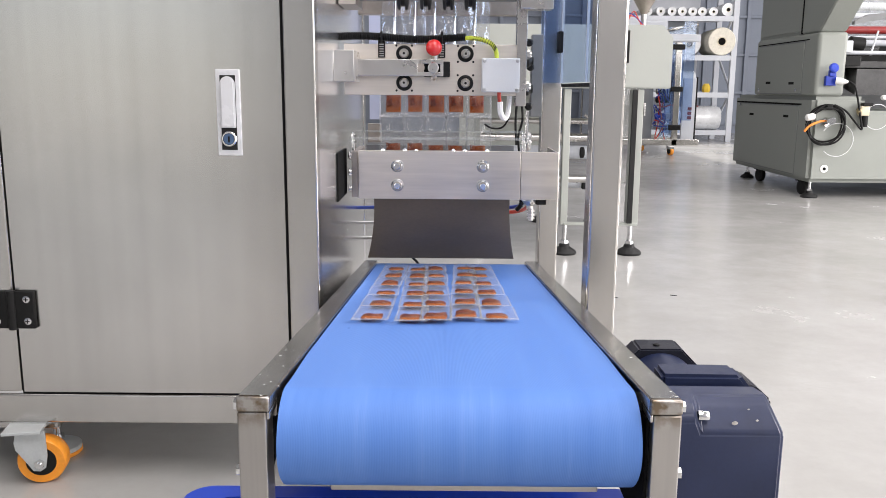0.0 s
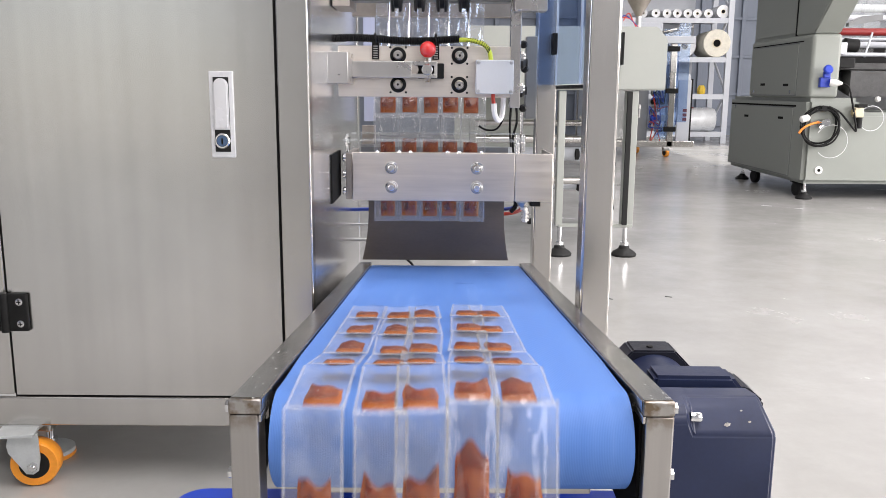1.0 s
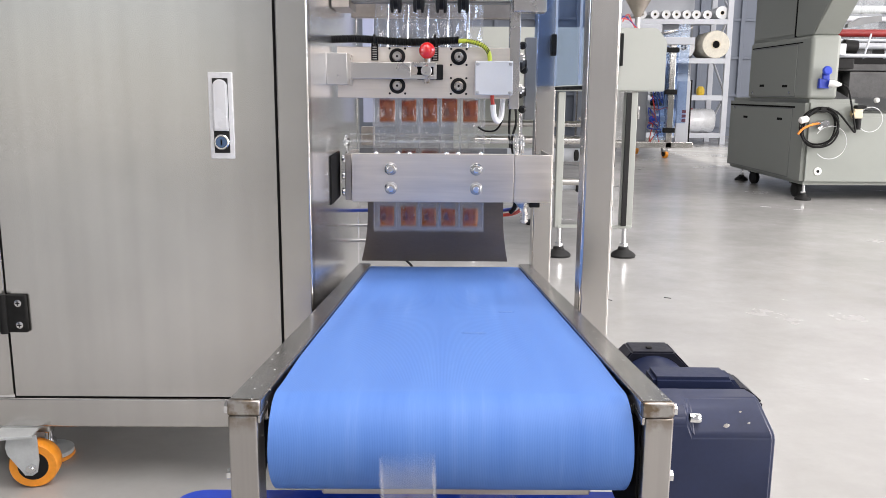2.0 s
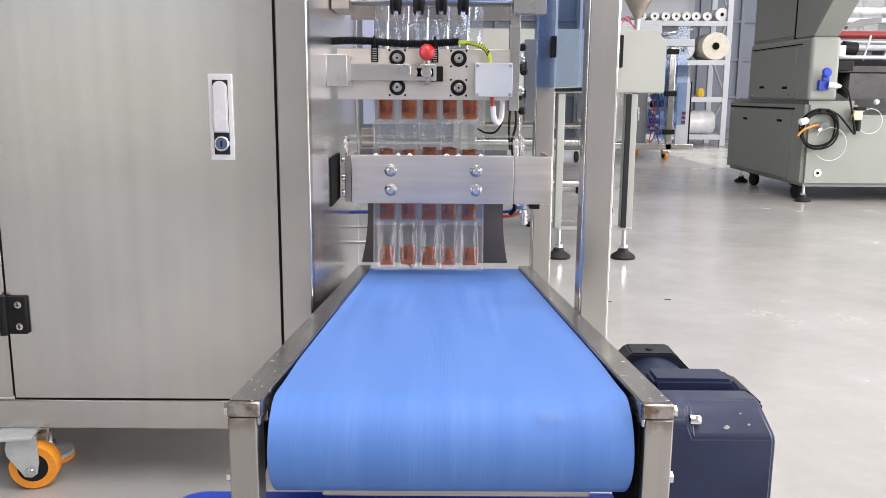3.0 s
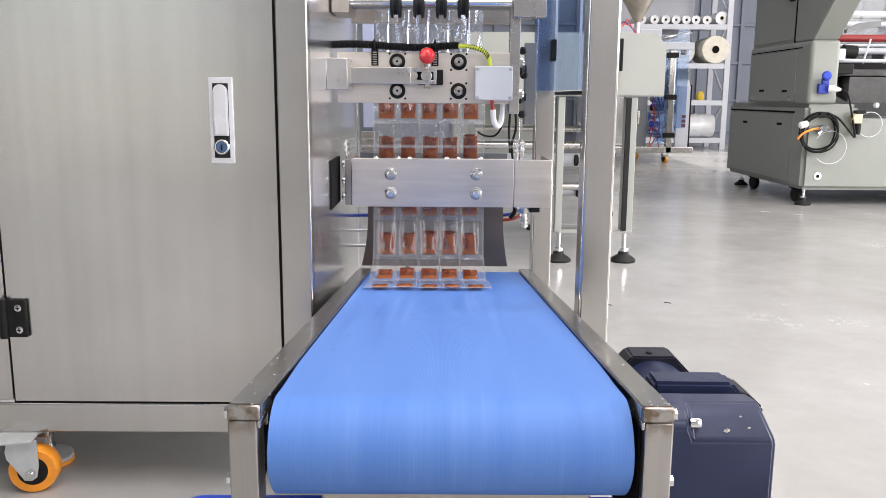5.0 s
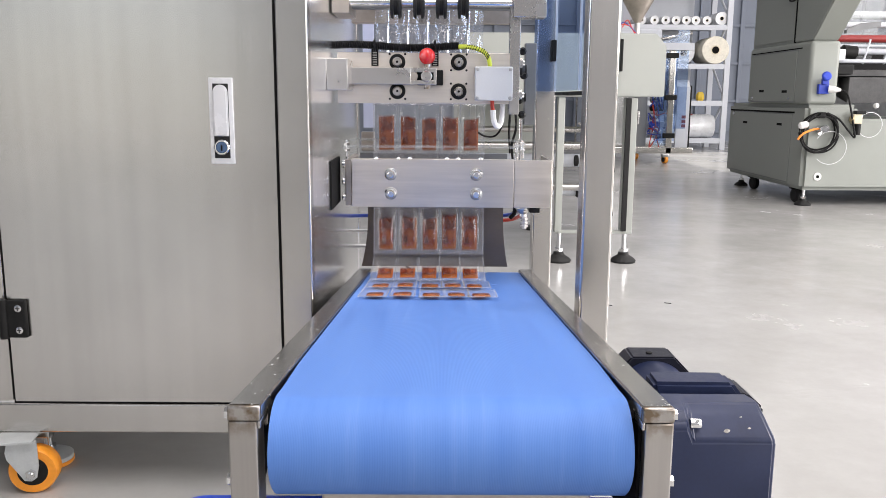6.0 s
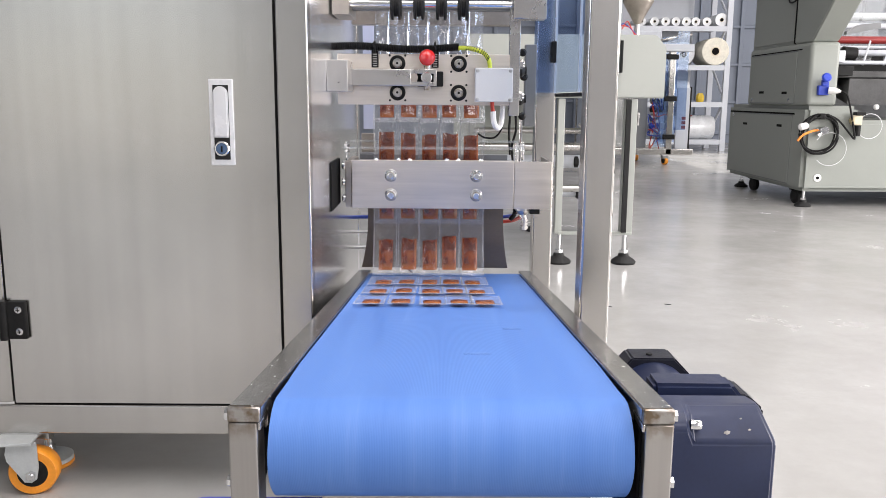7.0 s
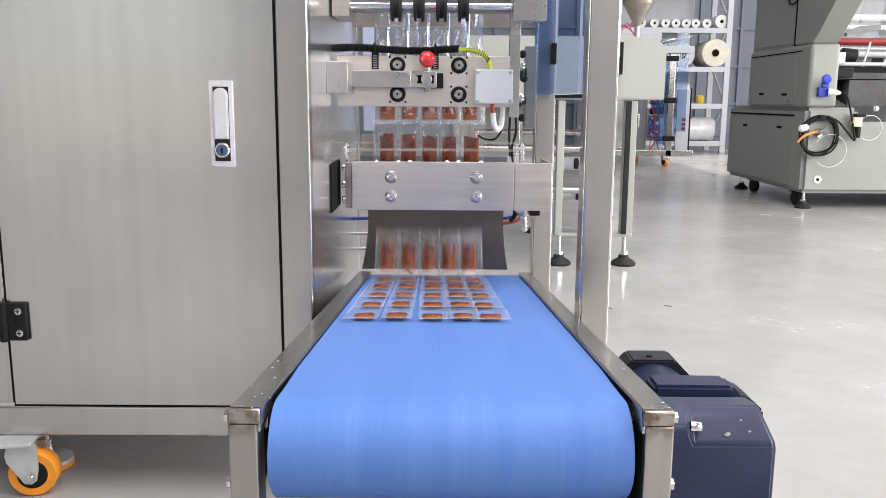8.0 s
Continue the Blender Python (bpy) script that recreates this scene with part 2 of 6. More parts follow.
def belt_material():
    m, t, p, out = nodes_of("blue ribbed belt")
    wave = node(t, "ShaderNodeTexWave", Scale=1.0, Distortion=0.3, Detail=1.0)
    wave.bands_direction = "X"
    t.links.new(coords(t, (215, 0.5, 0.5)), wave.inputs["Vector"])
    cross = node(t, "ShaderNodeTexNoise", Scale=420.0, Detail=2.0)
    t.links.new(coords(t, (1, 1, 1)), cross.inputs["Vector"])
    worn = node(t, "ShaderNodeTexNoise", Scale=1.0, Detail=5.0, Roughness=0.6)
    t.links.new(coords(t, (46, 2.2, 2.2)), worn.inputs["Vector"])
    c = ramp(t, worn.outputs[0], [(0.35, (0.083, 0.186, 0.50)), (0.6, (0.100, 0.211, 0.53)), (0.78, (0.15, 0.262, 0.58))])
    t.links.new(c, p.inputs["Base Color"])
    r = ramp(t, worn.outputs[0], [(0.3, grey(0.42)), (0.75, grey(0.55))])
    t.links.new(r, p.inputs["Roughness"])
    p.inputs["Specular IOR Level"].default_value = 0.17
    add = t.nodes.new("ShaderNodeMath")
    add.operation = "MULTIPLY_ADD"
    add.inputs[1].default_value = 0.25
    t.links.new(cross.outputs[0], add.inputs[0])
    t.links.new(wave.outputs[0], add.inputs[2])
    b = node(t, "ShaderNodeBump", Strength=0.10, Distance=0.0006)
    t.links.new(add.outputs[0], b.inputs["Height"])
    t.links.new(b.outputs[0], p.inputs["Normal"])
    return m


BELT = belt_material()


def floor_material():
    m, t, p, out = nodes_of("sealed grey floor")
    cloud = node(t, "ShaderNodeTexNoise", Scale=1.3, Detail=6.0, Roughness=0.6)
    t.links.new(coords(t, (1, 1, 1)), cloud.inputs["Vector"])
    streak = node(t, "ShaderNodeTexNoise", Scale=9.0, Detail=5.0, Roughness=0.7)
    t.links.new(coords(t, (1, 1, 1)), streak.inputs["Vector"])
    add = t.nodes.new("ShaderNodeMath")
    add.operation = "MULTIPLY_ADD"
    add.inputs[1].default_value = 0.4
    t.links.new(streak.outputs[0], add.inputs[0])
    t.links.new(cloud.outputs[0], add.inputs[2])
    c = ramp(t, add.outputs[0], [(0.5, (0.335, 0.33, 0.315)), (0.75, (0.39, 0.385, 0.37)), (0.95, (0.44, 0.435, 0.425))])
    # thin dark scuffs
    scuff = node(t, "ShaderNodeTexNoise", Scale=1.7, Detail=6.0, Roughness=0.6, Distortion=0.8)
    t.links.new(coords(t, (1.0, 2.2, 1)), scuff.inputs["Vector"])
    line = ramp(t, scuff.outputs[0], [(0.487, grey(0)), (0.497, grey(1)), (0.507, grey(0))])
    where = ramp(t, cloud.outputs[0], [(0.52, grey(0)), (0.66, grey(0.25))])
    part_of = t.nodes.new("ShaderNodeMath")
    part_of.operation = "MULTIPLY"
    t.links.new(line, part_of.inputs[0])
    t.links.new(where, part_of.inputs[1])
    line = part_of.outputs[0]
    two = t.nodes.new("ShaderNodeMix")
    two.data_type = "RGBA"
    t.links.new(line, two.inputs["Factor"])
    t.links.new(c, two.inputs[6])
    two.inputs[7].default_value = (0.27, 0.265, 0.25, 1)
    t.links.new(two.outputs[2], p.inputs["Base Color"])
    r = ramp(t, add.outputs[0], [(0.45, grey(0.14)), (0.95, grey(0.3))])
    t.links.new(r, p.inputs["Roughness"])
    b = node(t, "ShaderNodeBump", Strength=0.04, Distance=0.01)
    t.links.new(cloud.outputs[0], b.inputs["Height"])
    t.links.new(b.outputs[0], p.inputs["Normal"])
    return m


FLOOR = floor_material()

# ---- mesh helpers ----
BASE = {}


def thing(name, at, label, category, group="", kind=""):
    ob = tagged(new(name), label, category, group, kind)
    ob.location = at
    ob.empty_display_size = 0.05
    BASE[ob] = Vector(at)
    return ob


def shade(bm):
    """Round faces smooth, and broad flats flat right up to their rounded edges."""
    areas = {f: f.calc_area() for f in bm.faces}
    for f in bm.faces:
        small, like = False, False
        for e in f.edges:
            for g in e.link_faces:
                if g is f:
                    continue
                turn = f.normal.angle(g.normal, 0.0)
                small |= areas[g] < areas[f] * 0.34
                like |= areas[g] > areas[f] * 0.7 and 0.015 < turn < 0.62
        f.smooth = like or not small
    for e in bm.edges:
        e.smooth = len(e.link_faces) == 2 and e.link_faces[0].normal.angle(e.link_faces[1].normal, 0.0) < 0.65


def finish(bm, name, material):
    me = bpy.data.meshes.new(name)
    bm.normal_update()
    shade(bm)
    bm.to_mesh(me)
    bm.free()
    for mat in (material if isinstance(material, (list, tuple)) else [material]):
        me.materials.append(mat)
    return me


def part(name, bm, material, parent, label=""):
    """One mesh, drawn in world coordinates, as a part of a thing or of a part."""
    o = BASE[parent]
    bmesh.ops.translate(bm, verts=bm.verts, vec=-o)
    ob = new(name, finish(bm, name, material))
    ob.parent = parent
    BASE[ob] = o
    return tagged(ob, label) if label else ob


def solid(name, bm, material, label, category, at=(0, 0, 0), kind="", group=""):
    bmesh.ops.translate(bm, verts=bm.verts, vec=-Vector(at))
    ob = new(name, finish(bm, name, material))
    ob.location = at
    BASE[ob] = Vector(at)
    return tagged(ob, label, category, group, kind)


def B():
    return bmesh.new()


def box(bm, x0, x1, y0, y1, z0, z1, bevel=0.0, seg=2):
    r = bmesh.ops.create_cube(bm, size=1.0)
    m = Matrix.Translation(((x0 + x1) / 2, (y0 + y1) / 2, (z0 + z1) / 2)) @ Matrix.Diagonal((x1 - x0, y1 - y0, z1 - z0, 1))
    bmesh.ops.transform(bm, matrix=m, verts=r["verts"])
    if bevel:
        edges = list({e for v in r["verts"] for e in v.link_edges})
        bmesh.ops.bevel(bm, geom=edges, offset=bevel, segments=seg, affect="EDGES", profile=0.5)
    return bm


def rod(bm, a, b, r, seg=16, r2=None, caps=True):
    a, b = Vector(a), Vector(b)
    d = b - a
    m = Matrix.Translation((a + b) / 2) @ d.to_track_quat("Z", "Y").to_matrix().to_4x4()
    bmesh.ops.create_cone(bm, cap_ends=caps, segments=seg, radius1=r, radius2=r if r2 is None else r2, depth=d.length, matrix=m)
    return bm


def lathe(bm, centre, axis, profile, seg=24):
    """A turned body: profile rows of (radius, distance along the axis)."""
    q = Vector(axis).normalized().to_track_quat("Z", "Y").to_matrix()
    rings = []
    for r, h in profile:
        rings.append([bm.verts.new(Vector(centre) + q @ Vector((r * math.cos(2 * math.pi * k / seg), r * math.sin(2 * math.pi * k / seg), h))) for k in range(seg)])
    for p, n in zip(rings, rings[1:]):
        for k in range(seg):
            bm.faces.new((p[k], p[(k + 1) % seg], n[(k + 1) % seg], n[k]))
    bm.faces.new(rings[0][::-1])
    bm.faces.new(rings[-1])
    return bm


def prism(bm, outline, lo, hi, axis="y"):
    """An outline of (a, b) drawn out between lo and hi along an axis: a, b are x, z (axis y), y, z (axis x) or x, y (axis z)."""
    def at(a, b, c):
        return (a, c, b) if axis == "y" else (c, a, b) if axis == "x" else (a, b, c)
    p = [bm.verts.new(at(a, b, lo)) for a, b in outline]
    n = [bm.verts.new(at(a, b, hi)) for a, b in outline]
    k = len(outline)
    bm.faces.new(p)
    bm.faces.new(n[::-1])
    for i in range(k):
        bm.faces.new((p[i], n[i], n[(i + 1) % k], p[(i + 1) % k]))
    bmesh.ops.recalc_face_normals(bm, faces=bm.faces)
    return bm


def smooth_line(points, steps=8):
    """A rounded line through points."""
    pts = [Vector(p) for p in points]
    pts = [pts[0]] + pts + [pts[-1]]
    out = []
    for i in range(1, len(pts) - 2):
        a, b, c, d = pts[i - 1:i + 3]
        for k in range(steps):
            u = k / steps
            out.append(0.5 * (2 * b + (c - a) * u + (2 * a - 5 * b + 4 * c - d) * u * u + (3 * b - a - 3 * c + d) * u ** 3))
    return out + [pts[-2]]


def tube(bm, points, r, seg=8, ridge=0.0):
    """A hose along points; ridge: how far every second ring stands out."""
    pts = [Vector(p) for p in points]
    rings = []
    up = Vector((0.13, 0.21, 0.97)).normalized()
    for i, p in enumerate(pts):
        d = (pts[min(i + 1, len(pts) - 1)] - pts[max(i - 1, 0)]).normalized()
        s = d.cross(up)
        s = s.normalized() if s.length > 1e-4 else d.cross(Vector((1, 0, 0))).normalized()
        u = s.cross(d)
        rr = r + (ridge if i % 2 else 0)
        rings.append([bm.verts.new(p + rr * (math.cos(2 * math.pi * k / seg) * s + math.sin(2 * math.pi * k / seg) * u)) for k in range(seg)])
    for a, b in zip(rings, rings[1:]):
        for k in range(seg):
            bm.faces.new((a[k], a[(k + 1) % seg], b[(k + 1) % seg], b[k]))
    bm.faces.new(rings[0][::-1])
    bm.faces.new(rings[-1])
    return bm


def hexagon(bm, centre, axis, r, h):
    return rod(bm, centre, Vector(centre) + Vector(axis).normalized() * h, r, 6)


# ---- the hall ----
X0, X1, Y0, Y1, ZC = HALL["x0"], HALL["x1"], HALL["y0"], HALL["y1"], HALL["z1"]
T = 0.2


def hall():
    solid("floor", box(B(), X0, X1, Y0, Y1, -0.2, 0), FLOOR, "glossy sealed light grey concrete floor", "floor", kind="structure")
    bm = B()
    edges = [X0] + [v for s in SKYLIGHTS for v in s] + [X1]
    for a, b in zip(edges[::2], edges[1::2]):
        box(bm, a, b, Y0, Y1, ZC, ZC + T)
    for (a, b), (mid, length, _) in zip(SKYLIGHTS, PANES):
        box(bm, a, b, Y0, mid - length / 2, ZC, ZC + T)
        box(bm, a, b, mid + length / 2, Y1, ZC, ZC + T)
    solid("ceiling", bm, CEILING, "white sheet factory roof with long skylights", "ceiling", kind="structure")
    bm = B()
    for (a, b), (mid, length, _) in zip(SKYLIGHTS, PANES):
        box(bm, a, b, mid - length / 2, mid + length / 2, ZC + 0.1, ZC + 0.13)
    solid("skylight_glazing", bm, WHITE_STEEL, "white diffusing roof light sheets", "skylight", kind="structure")
    # wall behind the camera with a long window
    wz0, wz1 = 0.9, 4.0
    spans = ((-4.3, -1.7), (2.9, 7.1))
    bm = B()
    for a, b in ((X0, -4.3), (-1.7, 2.9), (7.1, X1)):
        box(bm, a, b, Y0 - T, Y0, 0, ZC)
    box(bm, -4.3, -1.7, Y0 - T, Y0, 3.15, ZC)
    box(bm, 2.9, 7.1, Y0 - T, Y0, 0, wz0)
    box(bm, 2.9, 7.1, Y0 - T, Y0, wz1, ZC)
    solid("wall_south", bm, WALL_PAINT, "plain unseen factory wall, darkened to cut stray light, with a long window", "wall", kind="structure")
    for n, (a, b) in enumerate(spans):
        win = tagged(new("window_%d" % (n + 1)), "unseen steel framed factory window", "window", kind="structure")
        BASE[win] = Vector((0, 0, 0))
        for k in range(4):
            x = a + 0.04 + (b - a - 0.08) * k / 3
            part("mullion", box(B(), x - 0.04, x + 0.04, Y0 - 0.14, Y0 - 0.06, wz0 if n else 0.05, wz1 if n else 3.15), WHITE_STEEL, win)
    solid("wall_west", box(B(), X0 - T, X0, Y0, Y1, 0, ZC), WALL_BLUE, "plain blue grey factory wall", "wall", kind="structure")
    bm = B()
    gy0, gy1, gz = 8.2, 11.0, 4.7
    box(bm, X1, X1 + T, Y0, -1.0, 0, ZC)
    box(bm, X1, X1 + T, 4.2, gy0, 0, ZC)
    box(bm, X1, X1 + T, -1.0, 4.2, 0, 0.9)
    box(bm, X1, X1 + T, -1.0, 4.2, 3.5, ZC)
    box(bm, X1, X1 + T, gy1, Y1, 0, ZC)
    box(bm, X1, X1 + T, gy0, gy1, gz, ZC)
    solid("wall_east", bm, WALL_PAINT, "plain unseen factory wall, darkened to cut stray light, with windows and an open gate", "wall", kind="structure")
    # frame of the east window that is added, out of view, for its light
    win = tagged(new("window_3"), "unseen steel framed factory window", "window", kind="structure")
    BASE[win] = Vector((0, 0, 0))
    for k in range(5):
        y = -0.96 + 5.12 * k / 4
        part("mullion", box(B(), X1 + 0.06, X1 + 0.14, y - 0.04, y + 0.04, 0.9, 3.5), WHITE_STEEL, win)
    # far wall of grey sheet on a grid of steel rails
    solid("wall_north", box(B(), X0, X1, Y1, Y1 + T, 0, ZC), WALL_BLUE, "blue grey sheet metal partition wall", "wall", kind="structure")
    rails = tagged(new("wall_rails"), "grey steel rails of the partition wall", "wall rail", kind="structure")
    BASE[rails] = Vector((0, 0, 0))
    for k in range(12):
        x = 0.2 + 0.62 * k
        part("upright_rail", box(B(), x - 0.03, x + 0.03, Y1 - 0.05, Y1 - 0.001, 0.1, ZC - 0.02, 0.004, 1), WALL_BLUE, rails)
    for z in (0.15, 0.62, 1.18, 1.74, 2.3, 2.9):
        part("cross_rail", box(B(), 0.2, X1 - 0.1, Y1 - 0.04, Y1 - 0.002, z - 0.02, z + 0.02, 0.004, 1), WALL_BLUE, rails)
    solid("ground", box(B(), X1 + T, X1 + 60, -40, 60, -0.25, -0.05), FLOOR, "pale concrete yard outside the gate", "ground", kind="structure")


hall()

# ---- packing machine ----
CX = -0.203          # side face of the cabinet
CY = 1.30            # front face of the cabinet and the front post


def caster(parent, x, y, turn):
    """A swivel caster: plate, fork and an orange wheel on a black hub."""
    bm = B()
    box(bm, -0.035, 0.035, -0.03, 0.03, 0.094, 0.099, 0.001)
    rod(bm, (0, 0, 0.088), (0, 0, 0.095), 0.022, 20)
    for sx in (-1, 1):
        a = [(-0.012, 0.094), (0.033, 0.094), (0.034, 0.05), (0.030, 0.030), (0.022, 0.0245), (0.011, 0.026), (0.006, 0.034), (-0.014, 0.064), (-0.016, 0.076)]
        prism(bm, a, sx * 0.021 - 0.0015, sx * 0.021 + 0.0015, "x")
    rot = Matrix.Translation((x, y, 0)) @ Matrix.Rotation(radians(turn), 4, "Z")
    bmesh.ops.transform(bm, matrix=rot, verts=bm.verts)
    fork = part("caster_fork", bm, PASSIVE, parent, "zinc plated caster fork")
    r = 0.0385
    tread = [(0.027, -0.016), (0.036, -0.016), (0.0385, -0.012), (0.0385, 0.012), (0.036, 0.016), (0.027, 0.016)]
    c, ax = rot @ Vector((0, 0.022, r)), rot.to_3x3() @ Vector((1, 0, 0))
    part("tyre", lathe(B(), c, ax, tread, 40), ORANGE, fork, "orange polyurethane tyre")
    part("hub", lathe(B(), c, ax, [(0.008, -0.0165), (0.024, -0.016), (0.028, -0.0145), (0.028, 0.0145), (0.024, 0.016), (0.008, 0.0165)], 30), BLACK, fork, "black wheel hub")
    bm = B()
    hexagon(bm, c - ax * 0.023, -ax, 0.008, 0.006)
    hexagon(bm, c + ax * 0.023, ax, 0.008, 0.006)
    rod(bm, c - ax * 0.032, c + ax * 0.032, 0.004, 10)
    part("axle_bolt", bm, CHROME, fork)


def door_sheet(x0, x1, z0, z1):
    """A pressed door: its sheet is not quite flat, its rim is folded back."""
    bm = B()
    nx, nz = 16, 40
    rows = []
    for j in range(nz + 1):
        v = j / nz
        row = []
        for i in range(nx + 1):
            u = i / nx
            edge = min(1.0, 6 * min(u, 1 - u)) * min(1.0, 16 * min(v, 1 - v))
            dent = 0.0005 * math.sin(5.2 * u + 3.1 * v) + 0.0004 * math.sin(9.0 * v - 3.0 * u + 1.0) + 0.0005 * math.sin(3.3 * u * (1 + v))
            row.append(bm.verts.new((x0 + (x1 - x0) * u, CY + 0.001 + edge * dent, z0 + (z1 - z0) * v)))
        rows.append(row)
    for a, b in zip(rows, rows[1:]):
        for i in range(nx):
            bm.faces.new((a[i], a[i + 1], b[i + 1], b[i]))
    rim = bmesh.ops.extrude_edge_only(bm, edges=[e for e in bm.edges if len(e.link_faces) == 1])
    bmesh.ops.translate(bm, verts=[v for v in rim["geom"] if isinstance(v, bmesh.types.BMVert)], vec=(0, 0.018, 0))
    return bm


def cabinet(m):
    left = -1.02
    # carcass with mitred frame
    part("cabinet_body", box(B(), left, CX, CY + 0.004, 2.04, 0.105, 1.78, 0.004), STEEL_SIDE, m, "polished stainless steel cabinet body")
    fw = [("frame_stile", -0.252, CX, 0.155, 1.78), ("frame_stile", -0.762, -0.697, 0.155, 1.78), ("frame_rail", -0.762, CX, 0.101, 0.151), ("frame_stile", left, -0.766, 0.101, 1.78)]
    for n, a, b, c, d in fw:
        part(n, box(B(), a, b, CY, CY + 0.03, c, d, 0.003, 3), STEEL, m)
    part("foot_plate", box(B(), -0.80, -0.644, CY + 0.001, CY + 0.09, 0.091, 0.1012, 0.001), STEEL, m)
    for x in (-0.722, -0.655):
        part("foot_bolt", hexagon(B(), (x, CY + 0.02, 0.0915), (0, 0, -1), 0.009, 0.006), CHROME, m)
    part("door_gap", box(B(), -0.697, -0.252, CY + 0.0035, CY + 0.006, 0.151, 1.70), DARK_GAP, m, "dark shadow gap round the door")
    door = part("door", door_sheet(-0.6935, -0.2555, 0.1545, 1.70), STEEL, m, "brushed stainless steel cabinet door")
    # lift handle lock
    lx0, lx1, lz0, lz1 = -0.3555, -0.3185, 0.545, 0.6765
    bm = box(B(), lx0, lx1, CY - 0.004, CY + 0.0008, lz0, lz1, 0.0015)
    part("lock_plate", bm, LOCK_METAL, door, "satin chrome lock plate")
    part("lock_recess", box(B(), lx0 + 0.0065, lx1 - 0.0065, CY - 0.0048, CY - 0.0032, lz0 + 0.009, lz1 - 0.009, 0.0007), RUBBER, door)
    bm = B()
    out = []
    for k in range(17):
        a = math.pi * k / 16
        out.append(((lx0 + lx1) / 2 + 0.0112 * math.cos(a), lz1 - 0.022 + 0.0112 * math.sin(a)))
    out += [((lx0 + lx1) / 2 - 0.0112, lz0 + 0.043), ((lx0 + lx1) / 2 + 0.0112, lz0 + 0.043)]
    prism(bm, out, CY - 0.0095, CY - 0.004, "y")
    bmesh.ops.bevel(bm, geom=[e for e in bm.edges if all(v.co.y < CY - 0.009 for v in e.verts)], offset=0.002, segments=2, affect="EDGES")
    part("lock_handle", bm, LOCK_METAL, door, "long rounded lock handle")
    c = Vector(((lx0 + lx1) / 2, CY - 0.004, lz0 + 0.026))
    part("lock_ring", lathe(B(), c, (0, -1, 0), [(0.0118, 0), (0.0118, 0.004), (0.0105, 0.0055), (0.009, 0.0055), (0.009, 0.002)], 32), CHROME, door)
    part("lock_button", lathe(B(), c, (0, -1, 0), [(0.0092, 0), (0.0092, 0.004), (0.0085, 0.005)], 28), surface("blue grey lock core", (0.10, 0.16, 0.28), 0.25, 0.6), door, "blue grey push lock core")
    part("key_slot", box(B(), c.x - 0.0012, c.x + 0.0012, c.y - 0.0056, c.y - 0.004, c.z - 0.005, c.z + 0.004), DARK_GAP, door)
    # black hinges with four screws
    for hz in (0.295, 0.96):
        hb = part("hinge", box(B(), -0.693, -0.661, CY - 0.007, CY + 0.001, hz - 0.031, hz + 0.031, 0.0025), BLACK, m, "black plastic hinge")
        part("hinge_leaf", box(B(), -0.735, -0.703, CY - 0.007, CY + 0.0005, hz - 0.031, hz + 0.031, 0.0025), BLACK, hb)
        part("hinge_barrel", rod(B(), (-0.698, CY - 0.006, hz - 0.032), (-0.698, CY - 0.006, hz + 0.032), 0.0068, 18), BLACK, hb)
        for sx in (-0.673, -0.722):
            for sz in (-0.018, 0.018):
                bm = lathe(B(), (sx, CY - 0.0068, hz + sz), (0, -1, 0), [(0.0058, 0), (0.0058, 0.001), (0.003, 0.0022)], 18)
                part("screw", bm, CHROME, hb)
                bm = box(B(), sx - 0.0035, sx + 0.0035, CY - 0.0095, CY - 0.0086, hz + sz - 0.0007, hz + sz + 0.0007)
                box(bm, sx - 0.0007, sx + 0.0007, CY - 0.0096, CY - 0.0087, hz + sz - 0.0035, hz + sz + 0.0035)
                part("screw_slot", bm, DARK_GAP, hb)
    caster(m, -0.6925, CY - 0.003, -80)
    px, py = -0.697, CY + 0.105
    pad = part("levelling_pad", lathe(B(), (px, py, 0.0085), (0, 0, 1), [(0.040, 0), (0.040, 0.007), (0.036, 0.0095), (0.016, 0.0115), (0.013, 0.014)], 36), PASSIVE, m, "grey levelling foot on an orange pad")
    part("pad_sole", lathe(B(), (px, py, 0), (0, 0, 1), [(0.038, 0), (0.041, 0.003), (0.041, 0.0075), (0.039, 0.0084)], 36), ORANGE, pad, "orange rubber sole")
    bm = rod(B(), (px, py, 0.02), (px, py, 0.101), 0.007, 16)
    hexagon(bm, (px, py, 0.026), (0, 0, 1), 0.012, 0.009)
    part("pad_spindle", bm, CHROME, pad)
    caster(m, -0.30, CY + 0.60, 30)
    # black patch that paints the jaw end's reflection on the cabinet side
    part("jaw_reflection", box(B(), CX - 0.002, CX + 0.003, 1.53, 1.665, 0.442, 0.532, 0.001), DARK_GAP, m, "dark patch for the jaw's reflection in the cabinet side")
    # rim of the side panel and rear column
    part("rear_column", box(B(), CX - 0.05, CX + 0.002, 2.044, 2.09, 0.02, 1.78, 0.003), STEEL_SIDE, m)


def post(m, x0, y0, size, name="frame_post"):
    bm = box(B(), x0, x0 + size, y0, y0 + size, 0.012, 1.78, 0.0045, 3)
    p = part(name, bm, STEEL, m, "square stainless steel tube post")
    part("post_foot", lathe(B(), (x0 + size / 2, y0 + size / 2, 0), (0, 0, 1), [(0.03, 0), (0.03, 0.006), (0.012, 0.012)], 24), RUBBER, p)


